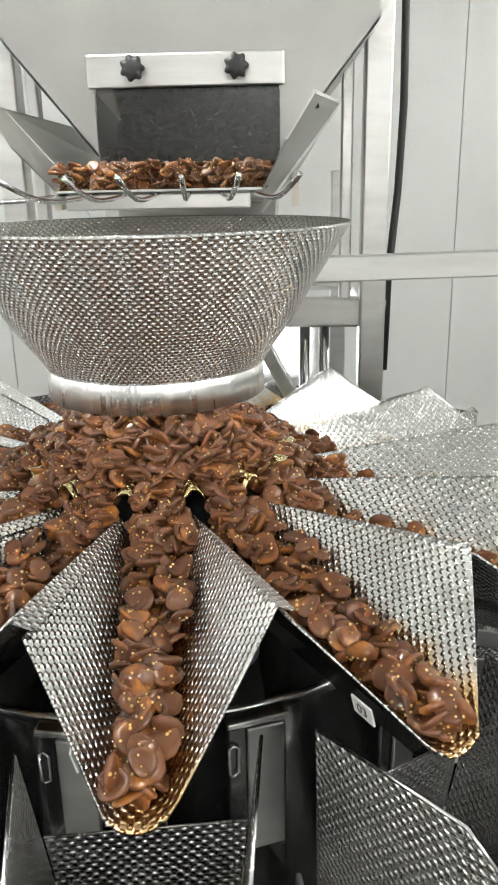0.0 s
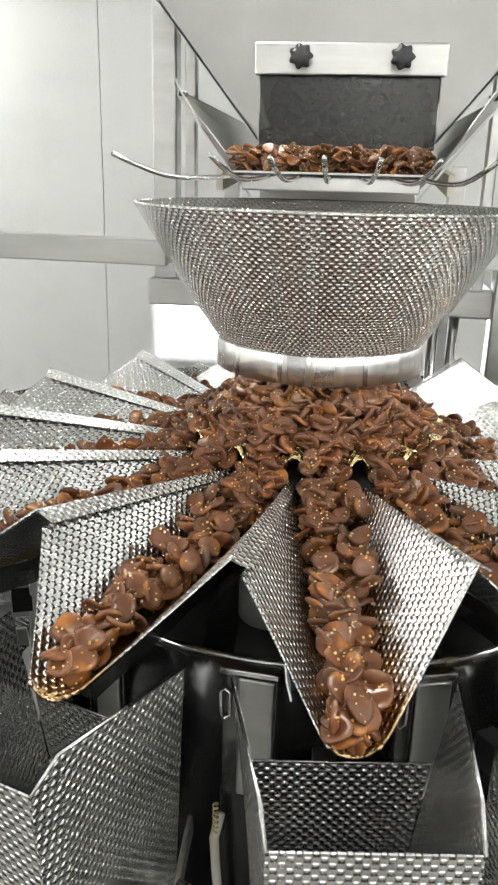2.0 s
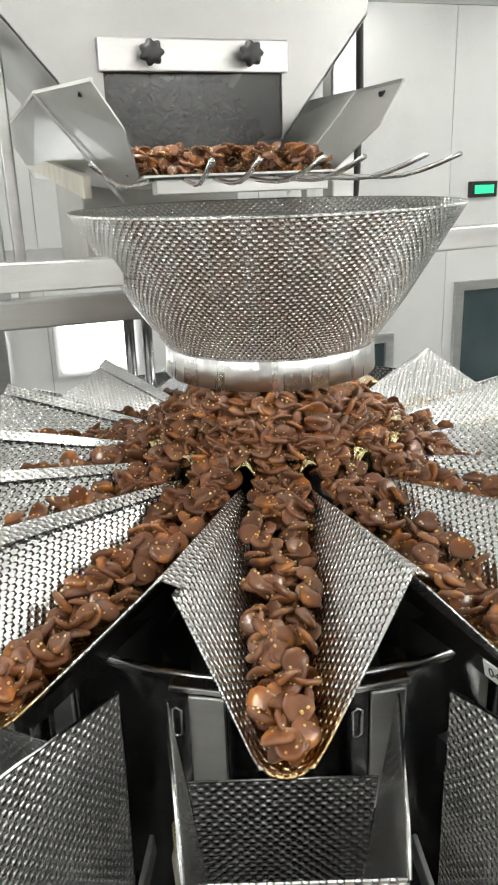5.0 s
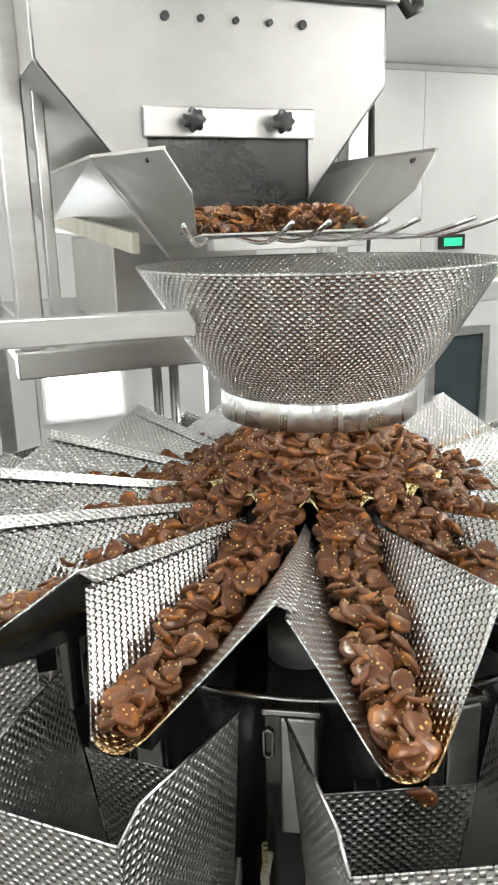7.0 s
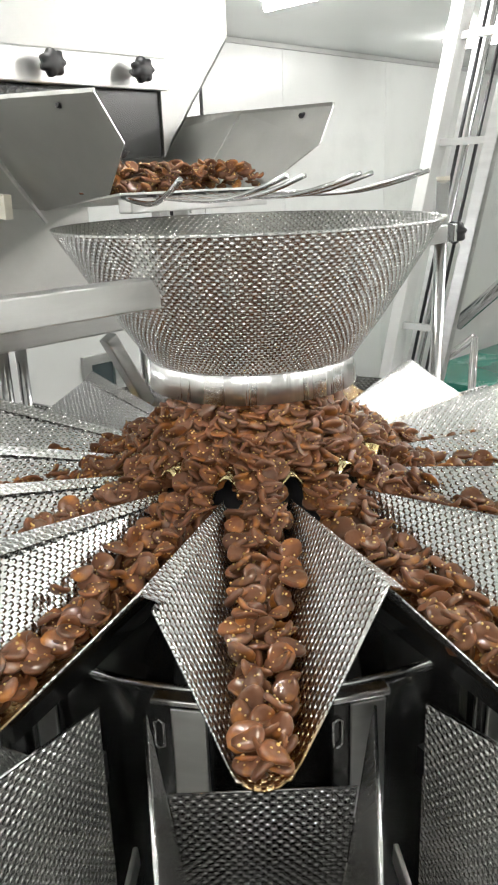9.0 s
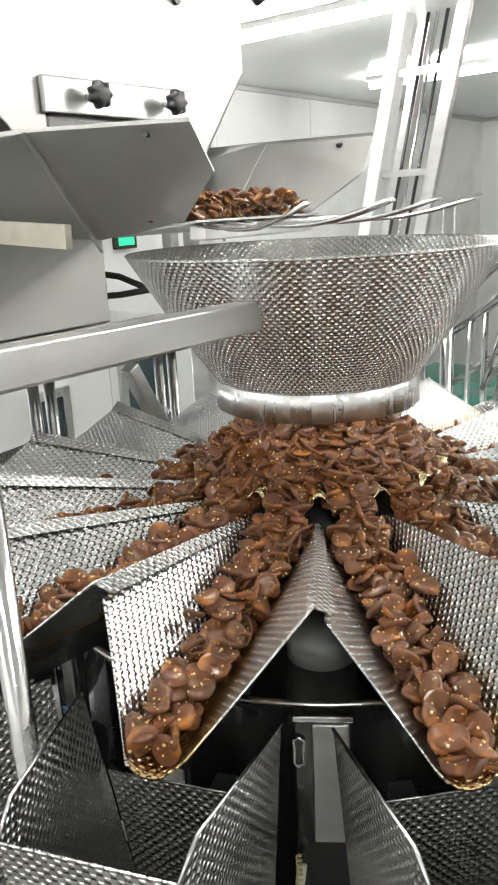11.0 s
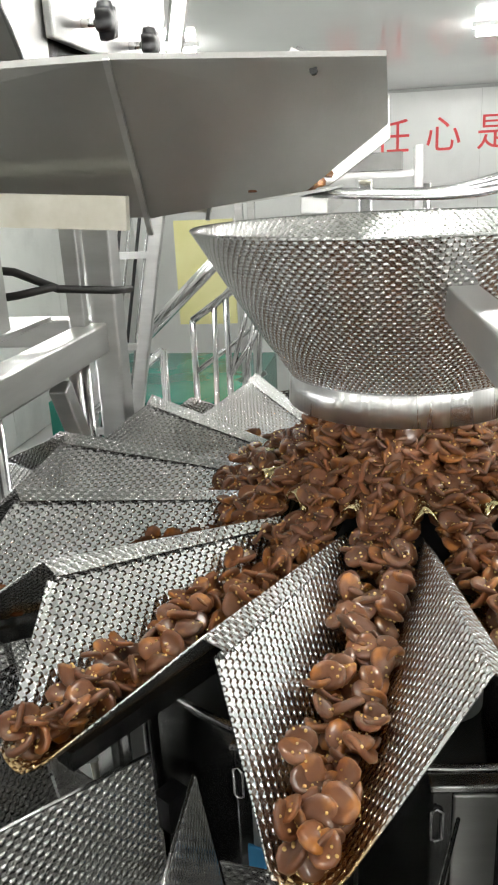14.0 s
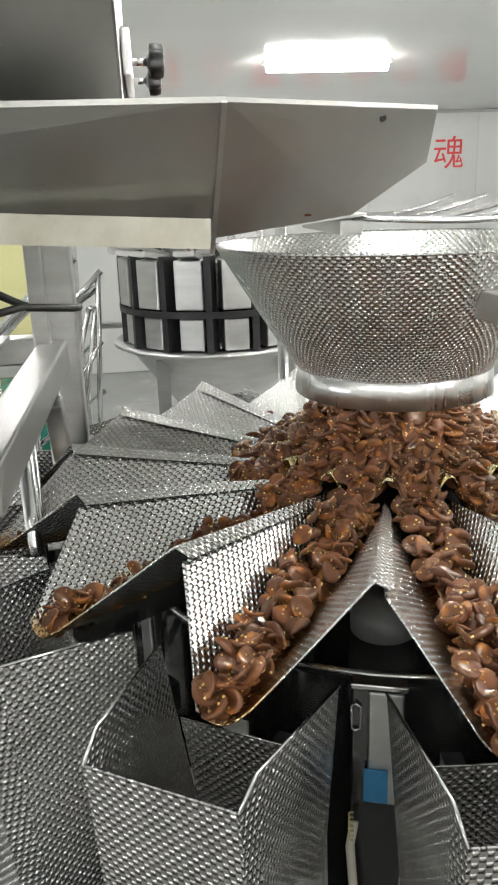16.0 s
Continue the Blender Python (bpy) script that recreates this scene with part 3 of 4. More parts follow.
def star_knob(parent, m, r, h, name="knob"):
    bm = bmesh.new()
    n = 42
    prof = [(0.35, 0.0), (0.55, 0.12), (0.95, 0.2), (1.0, 0.55), (0.9, 0.9), (0.5, 1.0), (0.02, 1.02)]
    rings = []
    for q, z in prof:
        ring = []
        for k in range(n):
            a = 2 * math.pi * k / n
            lobe = 1 + (0.13 * math.cos(7 * a) if q > 0.7 else 0)
            ring.append(bm.verts.new(m @ Vector((q * r * lobe * math.cos(a), q * r * lobe * math.sin(a), z * h))))
        rings.append(ring)
    for a, b in zip(rings, rings[1:]):
        for k in range(n):
            bm.faces.new((a[k], a[(k + 1) % n], b[(k + 1) % n], b[k]))
    bm.faces.new(rings[-1])
    bm.faces.new(rings[0][::-1])
    return part(name, bm, BLACK, parent, "black star knob", True)


def funnel_support(sg):
    th = empty("funnel_support")
    ax, ay = sg * 0.607, -0.070 * (1 if sg < 0 else -1)
    bm = bmesh.new()
    tube(bm, [(ax, ay, -1.2), (ax, ay, 0.26)], 0.0125, 24)
    post = part("post", bm, POLISHED, th, "round polished post", True)
    bm = bmesh.new()
    tube(bm, [(ax, ay, 0.257), (ax, ay, 0.264)], 0.013, 24)
    part("cap", bm, CREAM, post, "cream plastic cap", True)
    bm = bmesh.new()
    beam(bm, (ax, ay, 0.158), (sg * 0.212, -0.05 * (1 if sg < 0 else -1), 0.152), 0.03, 0.034)
    part("arm", bm, STEEL, th, "", False, 0.002)
    bm = bmesh.new()
    beam(bm, (ax - sg * -0.018, ay, 0.158), (ax + sg * 0.03, ay, 0.158), 0.04, 0.036)
    clamp = part("clamp", bm, POLISHED, th, "", False, 0.003)
    star_knob(clamp, Matrix.Translation((ax + sg * 0.03, ay - 0.006, 0.157)) @ pose(0, 0, 0, 0, sg * 90, 0), 0.021, 0.026)
    tagged(th, "steel post and clamped arm holding the funnel", "support post", "funnel supports")
    return th


funnel_support(-1)
funnel_support(1)


# ---- infeed tray above the funnel ----
def tray_side(sg, th):
    """One flared side wall: flat behind, folded towards the mouth."""
    back_t, back_b = (sg * 0.264, 1.3, 0.384), (sg * 0.20, 1.3, 0.264)
    jt, jb = (sg * 0.264, 0.268, 0.384), (sg * 0.142, 0.280, 0.240)
    ft, fm, fb = (sg * 0.216, 0.024, 0.376), (sg * 0.180, 0.022, 0.320), (sg * 0.148, 0.105, 0.262)
    bm = bmesh.new()
    sheet(bm, back_b, jb, jt, back_t, 1, 1)
    solid(part("rear_side", bm, TRAY, th), 0.002)
    bm = bmesh.new()
    v = [bm.verts.new(p) for p in (jb, jt, ft, fm, fb)]
    bm.faces.new((v[0], v[1], v[4]))
    bm.faces.new((v[1], v[2], v[3], v[4]))
    solid(part("front_side", bm, TRAY, th), 0.002)
    bm = bmesh.new()
    beam(bm, back_t, jt, 0.004, 0.006)
    beam(bm, jt, ft, 0.004, 0.005)
    part("top_edge", bm, MATTE_STEEL, th)


th = empty("vibrating_tray")
tray_side(-1, th)
tray_side(1, th)
bm = bmesh.new()
v = [bm.verts.new(p) for p in ((-0.20, 1.3, 0.262), (-0.143, 0.279, 0.241), (-0.147, 0.085, 0.259), (0.147, 0.085, 0.259), (0.143, 0.279, 0.241), (0.20, 1.3, 0.262))]
bm.faces.new(v)
solid(part("tray_floor", bm, MATTE_STEEL, th), 0.003)
bm = bmesh.new()
beam(bm, (-0.212, 1.3, 0.31), (-0.197, 0.286, 0.247), 0.012, 0.034)
part("side_rail", bm, CREAM, th, "stained cream rail")
bm = bmesh.new()
beam(bm, (0.212, 1.3, 0.31), (0.197, 0.286, 0.247), 0.012, 0.034)
part("side_rail", bm, CREAM, th, "stained cream rail")
for sg in (-1, 1):
    bm = bmesh.new()
    beam(bm, (sg * 0.267, 0.270, 0.382), (sg * 0.142, 0.280, 0.222), 0.004, 0.006, (0, 1, 0))
    part("joint_rib", bm, STEEL, th, "welded joint rib")
    bm = bmesh.new()
    tube(bm, [(sg * 0.214, 0.089, 0.364), (sg * 0.225, 0.089, 0.366)], 0.004, 8)
    part("screw", bm, BLACK, th)
bm = bmesh.new()
beam(bm, (-0.13, 0.1, 0.245), (0.13, 0.1, 0.245), 0.03, 0.02)
part("front_bar", bm, STEEL, th, "", False, 0.002)
for i in range(7):
    bm = bmesh.new()
    x = -0.132 + i * 0.044
    dx = (i - 3) * 0.016 + (-0.045 if i == 0 else 0.0)
    L = 0.26 + 0.03 * (i % 2)
    pts = []
    for j in range(9):
        t = j / 8
        pts.append((x + dx * t * 1.3, 0.1 - L * t, 0.256 - 0.006 * math.sin(t * 3.1) + 0.03 * max(0, t - 0.55) ** 1.5 * 2.2))
    tube(bm, pts, 0.0032, 8)
    part("rod", bm, POLISHED, th, "bent polished rod", True)
tagged(th, "flared stainless vibrating infeed tray with finger rods", "infeed tray")

# ---- hopper over the tray ----
th = empty("storage_hopper")
yF = 0.375
bm = bmesh.new()
pts = [(-0.33, 0.9), (0.343, 0.9), (0.335, 0.515), (0.172, 0.315), (0.172, 0.43), (-0.142, 0.43), (-0.142, 0.315), (-0.322, 0.535)]
vs = [bm.verts.new((x, yF, z)) for x, z in pts]
bm.faces.new(vs)
solid(part("front_panel", bm, HOPPER_FRONT, th), 0.003, 1.0)
for sg, xs in ((-1, (-0.325, 0.54, -0.142)), (1, (0.338, 0.52, 0.172))):
    bm = bmesh.new()
    x1, zc, x0 = xs
    sheet(bm, (x1, yF, zc), (x1, 1.0, zc), (x1, 1.0, 0.9), (x1, yF, 0.9))
    sheet(bm, (x0, yF, 0.315), (x0, 1.0, 0.315), (x1, 1.0, zc), (x1, yF, zc))
    solid(part("side_panel", bm, MATTE_STEEL, th), 0.003)
bm = bmesh.new()
box(bm, -0.15, 0.18, yF - 0.012, yF - 0.001, 0.423, 0.475)
plate = part("clamp_plate", bm, STEEL, th, "", False, 0.003)
for x in (-0.068, 0.102):
    star_knob(plate, Matrix.Translation((x, yF - 0.03, 0.449)) @ pose(0, 0, 0, 90, 0, 0), 0.019, 0.022)
    bm = bmesh.new()
    tube(bm, [(x, yF - 0.034, 0.449), (x, yF - 0.008, 0.449)], 0.005)
    part("stud", bm, POLISHED, plate, "", True)
bm = bmesh.new()
sheet(bm, (-0.141, yF + 0.006, 0.305), (0.171, yF + 0.006, 0.305), (0.171, yF + 0.006, 0.45), (-0.141, yF + 0.006, 0.45))
part("flap", bm, SMOKED, th, "smoked plastic flap over the outlet")
bm = bmesh.new()
sheet(bm, (-0.142, 0.82, 0.27), (0.172, 0.82, 0.27), (0.338, 0.82, 0.9), (-0.325, 0.82, 0.9))
solid(part("rear_panel", bm, MATTE_STEEL, th), 0.003)
# Unseen cover, added to keep ceiling light out of the hopper.
bm = bmesh.new()
box(bm, -0.33, 0.343, yF, 1.0, 0.9, 0.905)
part("light_block", bm, MATTE_STEEL, th)
bm = bmesh.new()
box(bm, -0.34, 0.35, yF - 0.03, yF - 0.002, 0.66, 0.69)
part("flange", bm, MATTE_STEEL, th, "dull flange", False, 0.003)
for i in range(5):
    bm = bmesh.new()
    tube(bm, [(-0.10 + i * 0.065, yF - 0.007, 0.618), (-0.10 + i * 0.065, yF + 0.001, 0.618)], 0.008 if i % 4 == 0 else 0.006, 8)
    part("bolt", bm, BLACK, th)
bm = bmesh.new()
tube(bm, [(0.36, 0.40, 0.86), (0.36, 0.37, 0.68), (0.38, 0.36, 0.648), (0.405, 0.37, 0.66), (0.415, 0.40, 0.74), (0.415, 0.42, 0.9)], 0.012, 10)
part("hose", bm, RUBBER, th, "black hose", True)
tagged(th, "stainless storage hopper above the infeed tray", "hopper")

# ---- frame behind ----
def support_frame():
    th = empty("support_frame")
    for sg in (-1, 1):
        bm = bmesh.new()
        yc = 0.562 if sg < 0 else 0.525
        beam(bm, (sg * 0.352, yc, 0.044 if sg < 0 else FLOOR), (sg * 0.352, yc, 1.1), 0.05, 0.05, (0, 1, 0))
        part("column", bm, STEEL, th, "", False, 0.004)
        bm = bmesh.new()
        beam(bm, (sg * 0.30, 0.56, 0.03), (sg * 0.30, 0.56, 1.1), 0.022, 0.03, (0, 1, 0))
        part("inner_post", bm, STEEL, th, "", False, 0.003)
        bm = bmesh.new()
        beam(bm, (sg * 0.352, 0.55, 0.024), (sg * 0.352, 1.5, 0.024), 0.05, 0.05)
        part("long_beam", bm, STEEL, th, "", False, 0.004)
        bm = bmesh.new()
        beam(bm, (sg * 0.352, 1.5, FLOOR), (sg * 0.352, 1.5, 0.3), 0.05, 0.05, (0, 1, 0))
        part("column", bm, STEEL, th, "", False, 0.004)
        if sg > 0:
            bm = bmesh.new()
            beam(bm, (0.352, 0.53, -0.45), (0.12, 0.53, -0.02), 0.03, 0.03)
            part("brace", bm, STEEL, th, "", False, 0.003)
        for x in ((0.105, 0.068) if sg < 0 else (0.26, 0.22)):
            bm = bmesh.new()
            tube(bm, [(sg * x, 0.545, -0.5), (sg * x, 0.545, -0.01)], 0.011, 12)
            part("leg", bm, POLISHED, th, "", True)
    bm = bmesh.new()
    beam(bm, (-0.388, 0.545, 0.016), (0.388, 0.545, 0.016), 0.05, 0.055)
    part("cross_beam", bm, STEEL, th, "", False, 0.004)
    bm = bmesh.new()
    box(bm, -0.32, 0.32, 0.62, 1.5, 0.05, 0.058)
    part("deck_plate", bm, STEEL, th)
    return tagged(th, "stainless frame of square tubes carrying the infeed tray", "frame")


support_frame()

th = empty("vibrator_drive")
bm = bmesh.new()
box(bm, -0.165, 0.165, 0.62, 1.1, 0.06, 0.25)
housing = part("housing", bm, MATTE_STEEL, th, "plain grey steel housing", False, 0.004)
bm = bmesh.new()
tube(bm, [(0.166, 0.66, 0.16), (0.2, 0.62, 0.15), (0.25, 0.57, 0.115), (0.33, 0.5, 0.10), (0.42, 0.5, 0.09)], 0.007, 8)
part("cable", bm, RUBBER, housing, "black cable", True)
bm = bmesh.new()
tube(bm, [(0.166, 0.66, 0.11), (0.2, 0.62, 0.112), (0.24, 0.57, 0.12)], 0.007, 8)
part("cable", bm, RUBBER, housing, "black cable", True)
tagged(th, "grey steel vibrator housing under the infeed tray", "vibrator")

bm = bmesh.new()
tube(bm, [(0.40, 0.53, 1.1), (0.398, 0.53, 0.62), (0.402, 0.53, 0.40), (0.397, 0.53, 0.25), (0.385, 0.53, 0.1), (0.38, 0.52, -0.1)], 0.0075, 10)
tagged(part("power_cable", bm, RUBBER, None, "", True), "black cable tied along a frame column", "cable")

# ---- far machines ----
def far_weigher(cx, cy):
    th = empty("far_weigher", pose(cx, cy, -0.02))
    bm = bmesh.new()
    spin(bm, [(0.02, 0.02), (0.3, 0.02), (0.36, -0.02), (0.36, -0.36), (0.02, -0.36)], 48)
    part("core", bm, BODY, th, "dark core")
    bm = bmesh.new()
    spin(bm, [(0.40, -0.355), (0.50, -0.35), (0.505, -0.362), (0.42, -0.40), (0.30, -0.56), (0.16, -0.75), (0.02, -0.75)], 48)
    part("bowl", bm, STEEL, th, "steel collecting bowl", True)
    for k in range(14):
        m = pose(0, 0, 0, 0, 0, STEP * k + 6)
        bm = bmesh.new()
        box(bm, 0.37, 0.46, -0.062, 0.062, -0.165, 0.045, m)
        part("upper_hopper", bm, STEEL, th, "", False, 0.006)
        bm = bmesh.new()
        box(bm, 0.37, 0.44, -0.055, 0.055, -0.345, -0.205, m)
        part("lower_hopper", bm, STEEL, th, "", False, 0.006)
        bm = bmesh.new()
        box(bm, 0.36, 0.45, 0.068, 0.098, -0.35, 0.06, m)
        part("bracket", bm, BLACK, th, "black bracket")
        bm = bmesh.new()
        beam(bm, m @ Vector((0.28, 0, 0.03)), m @ Vector((0.5, 0, 0.075)), 0.09, 0.02)
        part("feeder", bm, MATTE_STEEL, th)
    bm = bmesh.new()
    spin(bm, [(0.455, -0.172), (0.465, -0.172), (0.465, -0.2), (0.455, -0.2)], 48)
    part("ring", bm, BLACK, th, "black ring")
    bm = bmesh.new()
    tube(bm, [(-0.42, -0.16, 0.25), (-0.42, -0.16, -0.17)], 0.014, 12)
    part("post", bm, POLISHED, th, "", True)
    for q in range(4):
        bm = bmesh.new()
        m = pose(0, 0, 0, 0, 0, 45 + 90 * q)
        beam(bm, m @ Vector((0.4, 0, FLOOR + 0.02)), m @ Vector((0.4, 0, -0.4)), 0.06, 0.06, (0, 1, 0))
        part("leg", bm, STEEL, th)
    return tagged(th, "second multihead weigher with white and dark hoppers", "weigher")


far_weigher(2.65, 0.05)


def hand_rail(rows, label):
    th = empty("hand_rail")
    for name, a, b, r in rows:
        bm = bmesh.new()
        tube(bm, [a, b], r, 10)
        part(name, bm, POLISHED, th, "", True)
    return tagged(th, label, "handrail", "handrails")


hand_rail([("top_rail", (2.7, 1.72, -0.98), (2.7, 1.138, -0.51), 0.02), ("post", (2.7, 1.138, -0.51), (2.7, 1.138, -1.58), 0.02), ("post", (2.7, 1.45, -0.76), (2.7, 1.45, -1.58), 0.02), ("mid_rail", (2.7, 1.72, -1.28), (2.7, 1.138, -0.82), 0.014)], "stainless stair handrail of round tubes")
hand_rail([("stringer", (2.72, 1.25, -0.46), (2.72, 0.72, 0.03), 0.034), ("top_rail", (2.68, 0.97, -0.36), (2.68, 0.62, -0.12), 0.018), ("post", (2.68, 0.97, -0.36), (2.68, 0.975, -1.58), 0.016), ("post", (2.68, 0.80, -0.245), (2.68, 0.80, -1.58), 0.016), ("mid_rail", (2.68, 0.97, -0.62), (2.68, 0.62, -0.36), 0.013), ("mid_rail", (2.68, 0.97, -0.88), (2.68, 0.62, -0.62), 0.013)], "stainless stair handrail of round tubes")
hand_rail([("top_rail", (2.6, 0.86, -0.30), (2.6, 0.585, -0.035), 0.014), ("post", (2.6, 0.60, -0.05), (2.6, 0.655, -0.80), 0.013), ("post", (2.6, 0.655, -0.20), (2.6, 0.775, -0.61), 0.013), ("post", (2.6, 0.625, -0.21), (2.6, 0.735, -0.78), 0.013), ("bend", (2.6, 0.655, -0.20), (2.6, 0.625, -0.21), 0.013), ("mid_rail", (2.6, 0.775, -0.61), (2.6, 0.61, -0.36), 0.013), ("post", (2.6, 0.84, -0.28), (2.6, 0.88, -1.58), 0.013), ("foot_rail", (2.6, 0.88, -0.80), (2.6, 0.655, -0.80), 0.013)], "stainless stair handrail of bent tubes")


def inclined_elevator():
    th = empty("inclined_elevator")
    lo, hi = Vector((2.5, 1.66, -1.5)), Vector((2.5, 1.13, 1.13))
    for off, w in (((0, 0, 0), 0.09), ((0.25, 0.02, 0), 0.05), ((0, -0.28, 0), 0.04)):
        bm = bmesh.new()
        beam(bm, lo + Vector(off), hi + Vector(off), w, 0.06, (0, 1, 0))
        part("side_beam", bm, STEEL if w < 0.08 else WHITE, th, "", False, 0.004)
    for i in range(4):
        bm = bmesh.new()
        o = Vector((0.05, -0.09 - 0.045 * i, 0))
        tube(bm, [lo + o, hi + o], 0.008, 8)
        part("rod", bm, POLISHED if i % 2 else BLACK, th, "", True)
    for i in range(6):
        p = lo.lerp(hi, 0.08 + i * 0.16)
        bm = bmesh.new()
        beam(bm, p, p + Vector((0, -0.28, 0.0)), 0.03, 0.03)
        part("cross_piece", bm, STEEL, th)
    return tagged(th, "steep inclined elevator of white beams and steel rods", "elevator")


inclined_elevator()


def far_hopper(y0, y1, z0, z1, x=2.75):
    th = empty("far_hopper")
    bm = bmesh.new()
    a = [(y0 + 0.03, z0), (y1 - 0.03, z0), (y1, z0 + (z1 - z0) * 0.45), (y1, z1), (y0, z1), (y0, z0 + (z1 - z0) * 0.45)]
    f = [bm.verts.new((x, y, z)) for y, z in a]
    g = [bm.verts.new((x + 0.3, y, z)) for y, z in a]
    bm.faces.new(f), bm.faces.new(g[::-1])
    for i in range(6):
        bm.faces.new((f[i], g[i], g[(i + 1) % 6], f[(i + 1) % 6]))
    part("body", bm, DULL, th, "", False, 0.006)
    bm = bmesh.new()
    box(bm, x - 0.015, x + 0.31, y0 - 0.015, y1 + 0.015, z1 + 0.001, z1 + 0.025)
    part("top_flange", bm, WHITE, th, "white rim", False, 0.004)
    for y in (y0 + 0.05, y1 - 0.05):
        bm = bmesh.new()
        beam(bm, (x + 0.15, y, 0.36), (x + 0.15, y, z0), 0.03, 0.03, (0, 1, 0))
        part("foot", bm, STEEL, th)
    return tagged(th, "grey steel hopper of the far weighing line", "hopper", "far hoppers")


def far_trough():
    """The long dull trough under the far hoppers, on square posts."""
    th = empty("far_trough")
    bm = bmesh.new()
    box(bm, 2.97, 3.38, -0.02, 0.75, 0.295, 0.30)
    part("bottom", bm, DULL, th)
    for x0, x1, y0, y1 in ((2.965, 2.97, -0.02, 0.75), (3.38, 3.385, -0.02, 0.75), (2.97, 3.38, -0.025, -0.02), (2.97, 3.38, 0.75, 0.755)):
        bm = bmesh.new()
        box(bm, x0, x1, y0, y1, 0.285, 0.368)
        part("side", bm, DULL, th, "", False, 0.002)
    for y in (0.775, -0.10):
        for x in (3.0, 3.35):
            bm = bmesh.new()
            beam(bm, (x, y, FLOOR), (x, y, 0.395), 0.04, 0.04, (0, 1, 0))
            part("post", bm, STEEL, th, "", False, 0.003)
    for z in (0.27, -0.35):
        bm = bmesh.new()
        beam(bm, (3.0, -0.08, z), (3.0, 0.755, z), 0.03, 0.03)
        part("cross_bar", bm, STEEL, th)
    return tagged(th, "long dull steel trough on square posts", "trough")


def elevator_head():
    """The narrow upper end of a second bucket elevator, reaching almost to the ceiling."""
    th = empty("elevator_head")
    lo, hi = Vector((3.05, 0.53, 0.657)), Vector((3.05, 0.44, 0.83))
    for off in (-0.035, 0.035):
        bm = bmesh.new()
        o = Vector((0, off, off * 0.45))
        beam(bm, lo + o, hi + o, 0.05, 0.014, (1, 0, 0))
        part("side_plate", bm, STEEL, th, "", False, 0.002)
    for q in (0.15, 0.5, 0.95):
        bm = bmesh.new()
        p = lo.lerp(hi, q)
        beam(bm, p + Vector((0, -0.035, -0.016)), p + Vector((0, 0.035, 0.016)), 0.045, 0.012, (1, 0, 0))
        part("cross_plate", bm, DULL, th)
    bm = bmesh.new()
    tube(bm, [(3.01, 0.47 + 0.05 * math.cos(a), 0.65 + 0.05 * math.sin(a)) for a in [i * 0.35 for i in range(10)]], 0.006, 8)
    part("hose_loop", bm, RUBBER, th, "black hose loop", True)
    return tagged(th, "narrow steel elevator head above the far hoppers", "elevator")


DULL = noisy("dull_grey_steel", (0.2, 0.2, 0.195), (0.28, 0.28, 0.27), 5.0, (0.35, 0.55), 0.85, 0.0002, 200.0)
far_hopper(0.17, 0.47, 0.372, 0.475, 3.0)
far_hopper(0.53, 0.69, 0.385, 0.63, 3.02)
far_trough()
elevator_head()

bm = bmesh.new()
box(bm, 4.0, 5.6, 1.0, 2.4, FLOOR + 0.001, -1.15)
tagged(part("green_platform", bm, GREEN), "raised platform with a green top", "platform")
bm = bmesh.new()
box(bm, 6.2, 6.24, 1.45, 2.0, -1.0, -0.05)
tagged(part("yellow_board", bm, noisy("yellow_board", (0.7, 0.66, 0.3), (0.78, 0.74, 0.4), 2.0, (0.4, 0.6))), "pale yellow notice board by the far wall", "board")


# ---- chocolate ----
def flake_verts(rng, r):
    """One thick wavy round chip: (verts, faces)."""
    n = 12
    th = r * rng.uniform(0.34, 0.5)
    cup = rng.choice((-1, 1)) * rng.uniform(0.04, 0.36)
    tw = rng.uniform(0, 6.28)
    wav = rng.uniform(0.03, 0.2)
    ov = rng.uniform(0.0, 0.12)
    vs = []
    dent = [rng.uniform(0.84, 1.1) for _ in range(n)]
    rr = [r * (1 + ov * math.cos(2 * (2 * math.pi * k / n) + tw * 1.7)) * (dent[k - 1] + 2 * dent[k] + dent[(k + 1) % n]) / 4 for k in range(n)]
    lump = [rng.uniform(-0.03, 0.03) * r for _ in range(n)]
    for f, zo in ((0.0, 0.42), (0.62, 0.5), (0.93, 0.36), (1.0, 0.05)):
        for k in range(n if f else 1):
            a = 2 * math.pi * k / n
            q = rr[k] * f if f else 0
            z = zo * th + cup * r * f * f * 0.6 + wav * r * f * math.sin(2 * a + tw) + lump[k] * min(1.0, 2 * f)
            vs.append((q * math.cos(a), q * math.sin(a), z))
    m = len(vs)
    for f, zo in ((0.94, -0.33), (0.55, -0.5), (0.0, -0.5)):
        for k in range(n if f else 1):
            a = 2 * math.pi * k / n
            q = rr[k] * f if f else 0
            z = zo * th + cup * r * f * f * 0.6 + wav * r * f * math.sin(2 * a + tw) + lump[k] * min(1.0, 2 * f)
            vs.append((q * math.cos(a), q * math.sin(a), z))
    fs = []
    for k in range(n):
        k1 = (k + 1) % n
        fs.append((0, 1 + k, 1 + k1))
        fs.append((1 + k, 1 + n + k, 1 + n + k1, 1 + k1))
        fs.append((1 + n + k, 1 + 2 * n + k, 1 + 2 * n + k1, 1 + n + k1))
        fs.append((1 + 2 * n + k, m + k, m + k1, 1 + 2 * n + k1))
        fs.append((m + k, m + n + k, m + n + k1, m + k1))
        fs.append((m + n + k, m + 2 * n, m + n + k1))
    return vs, fs


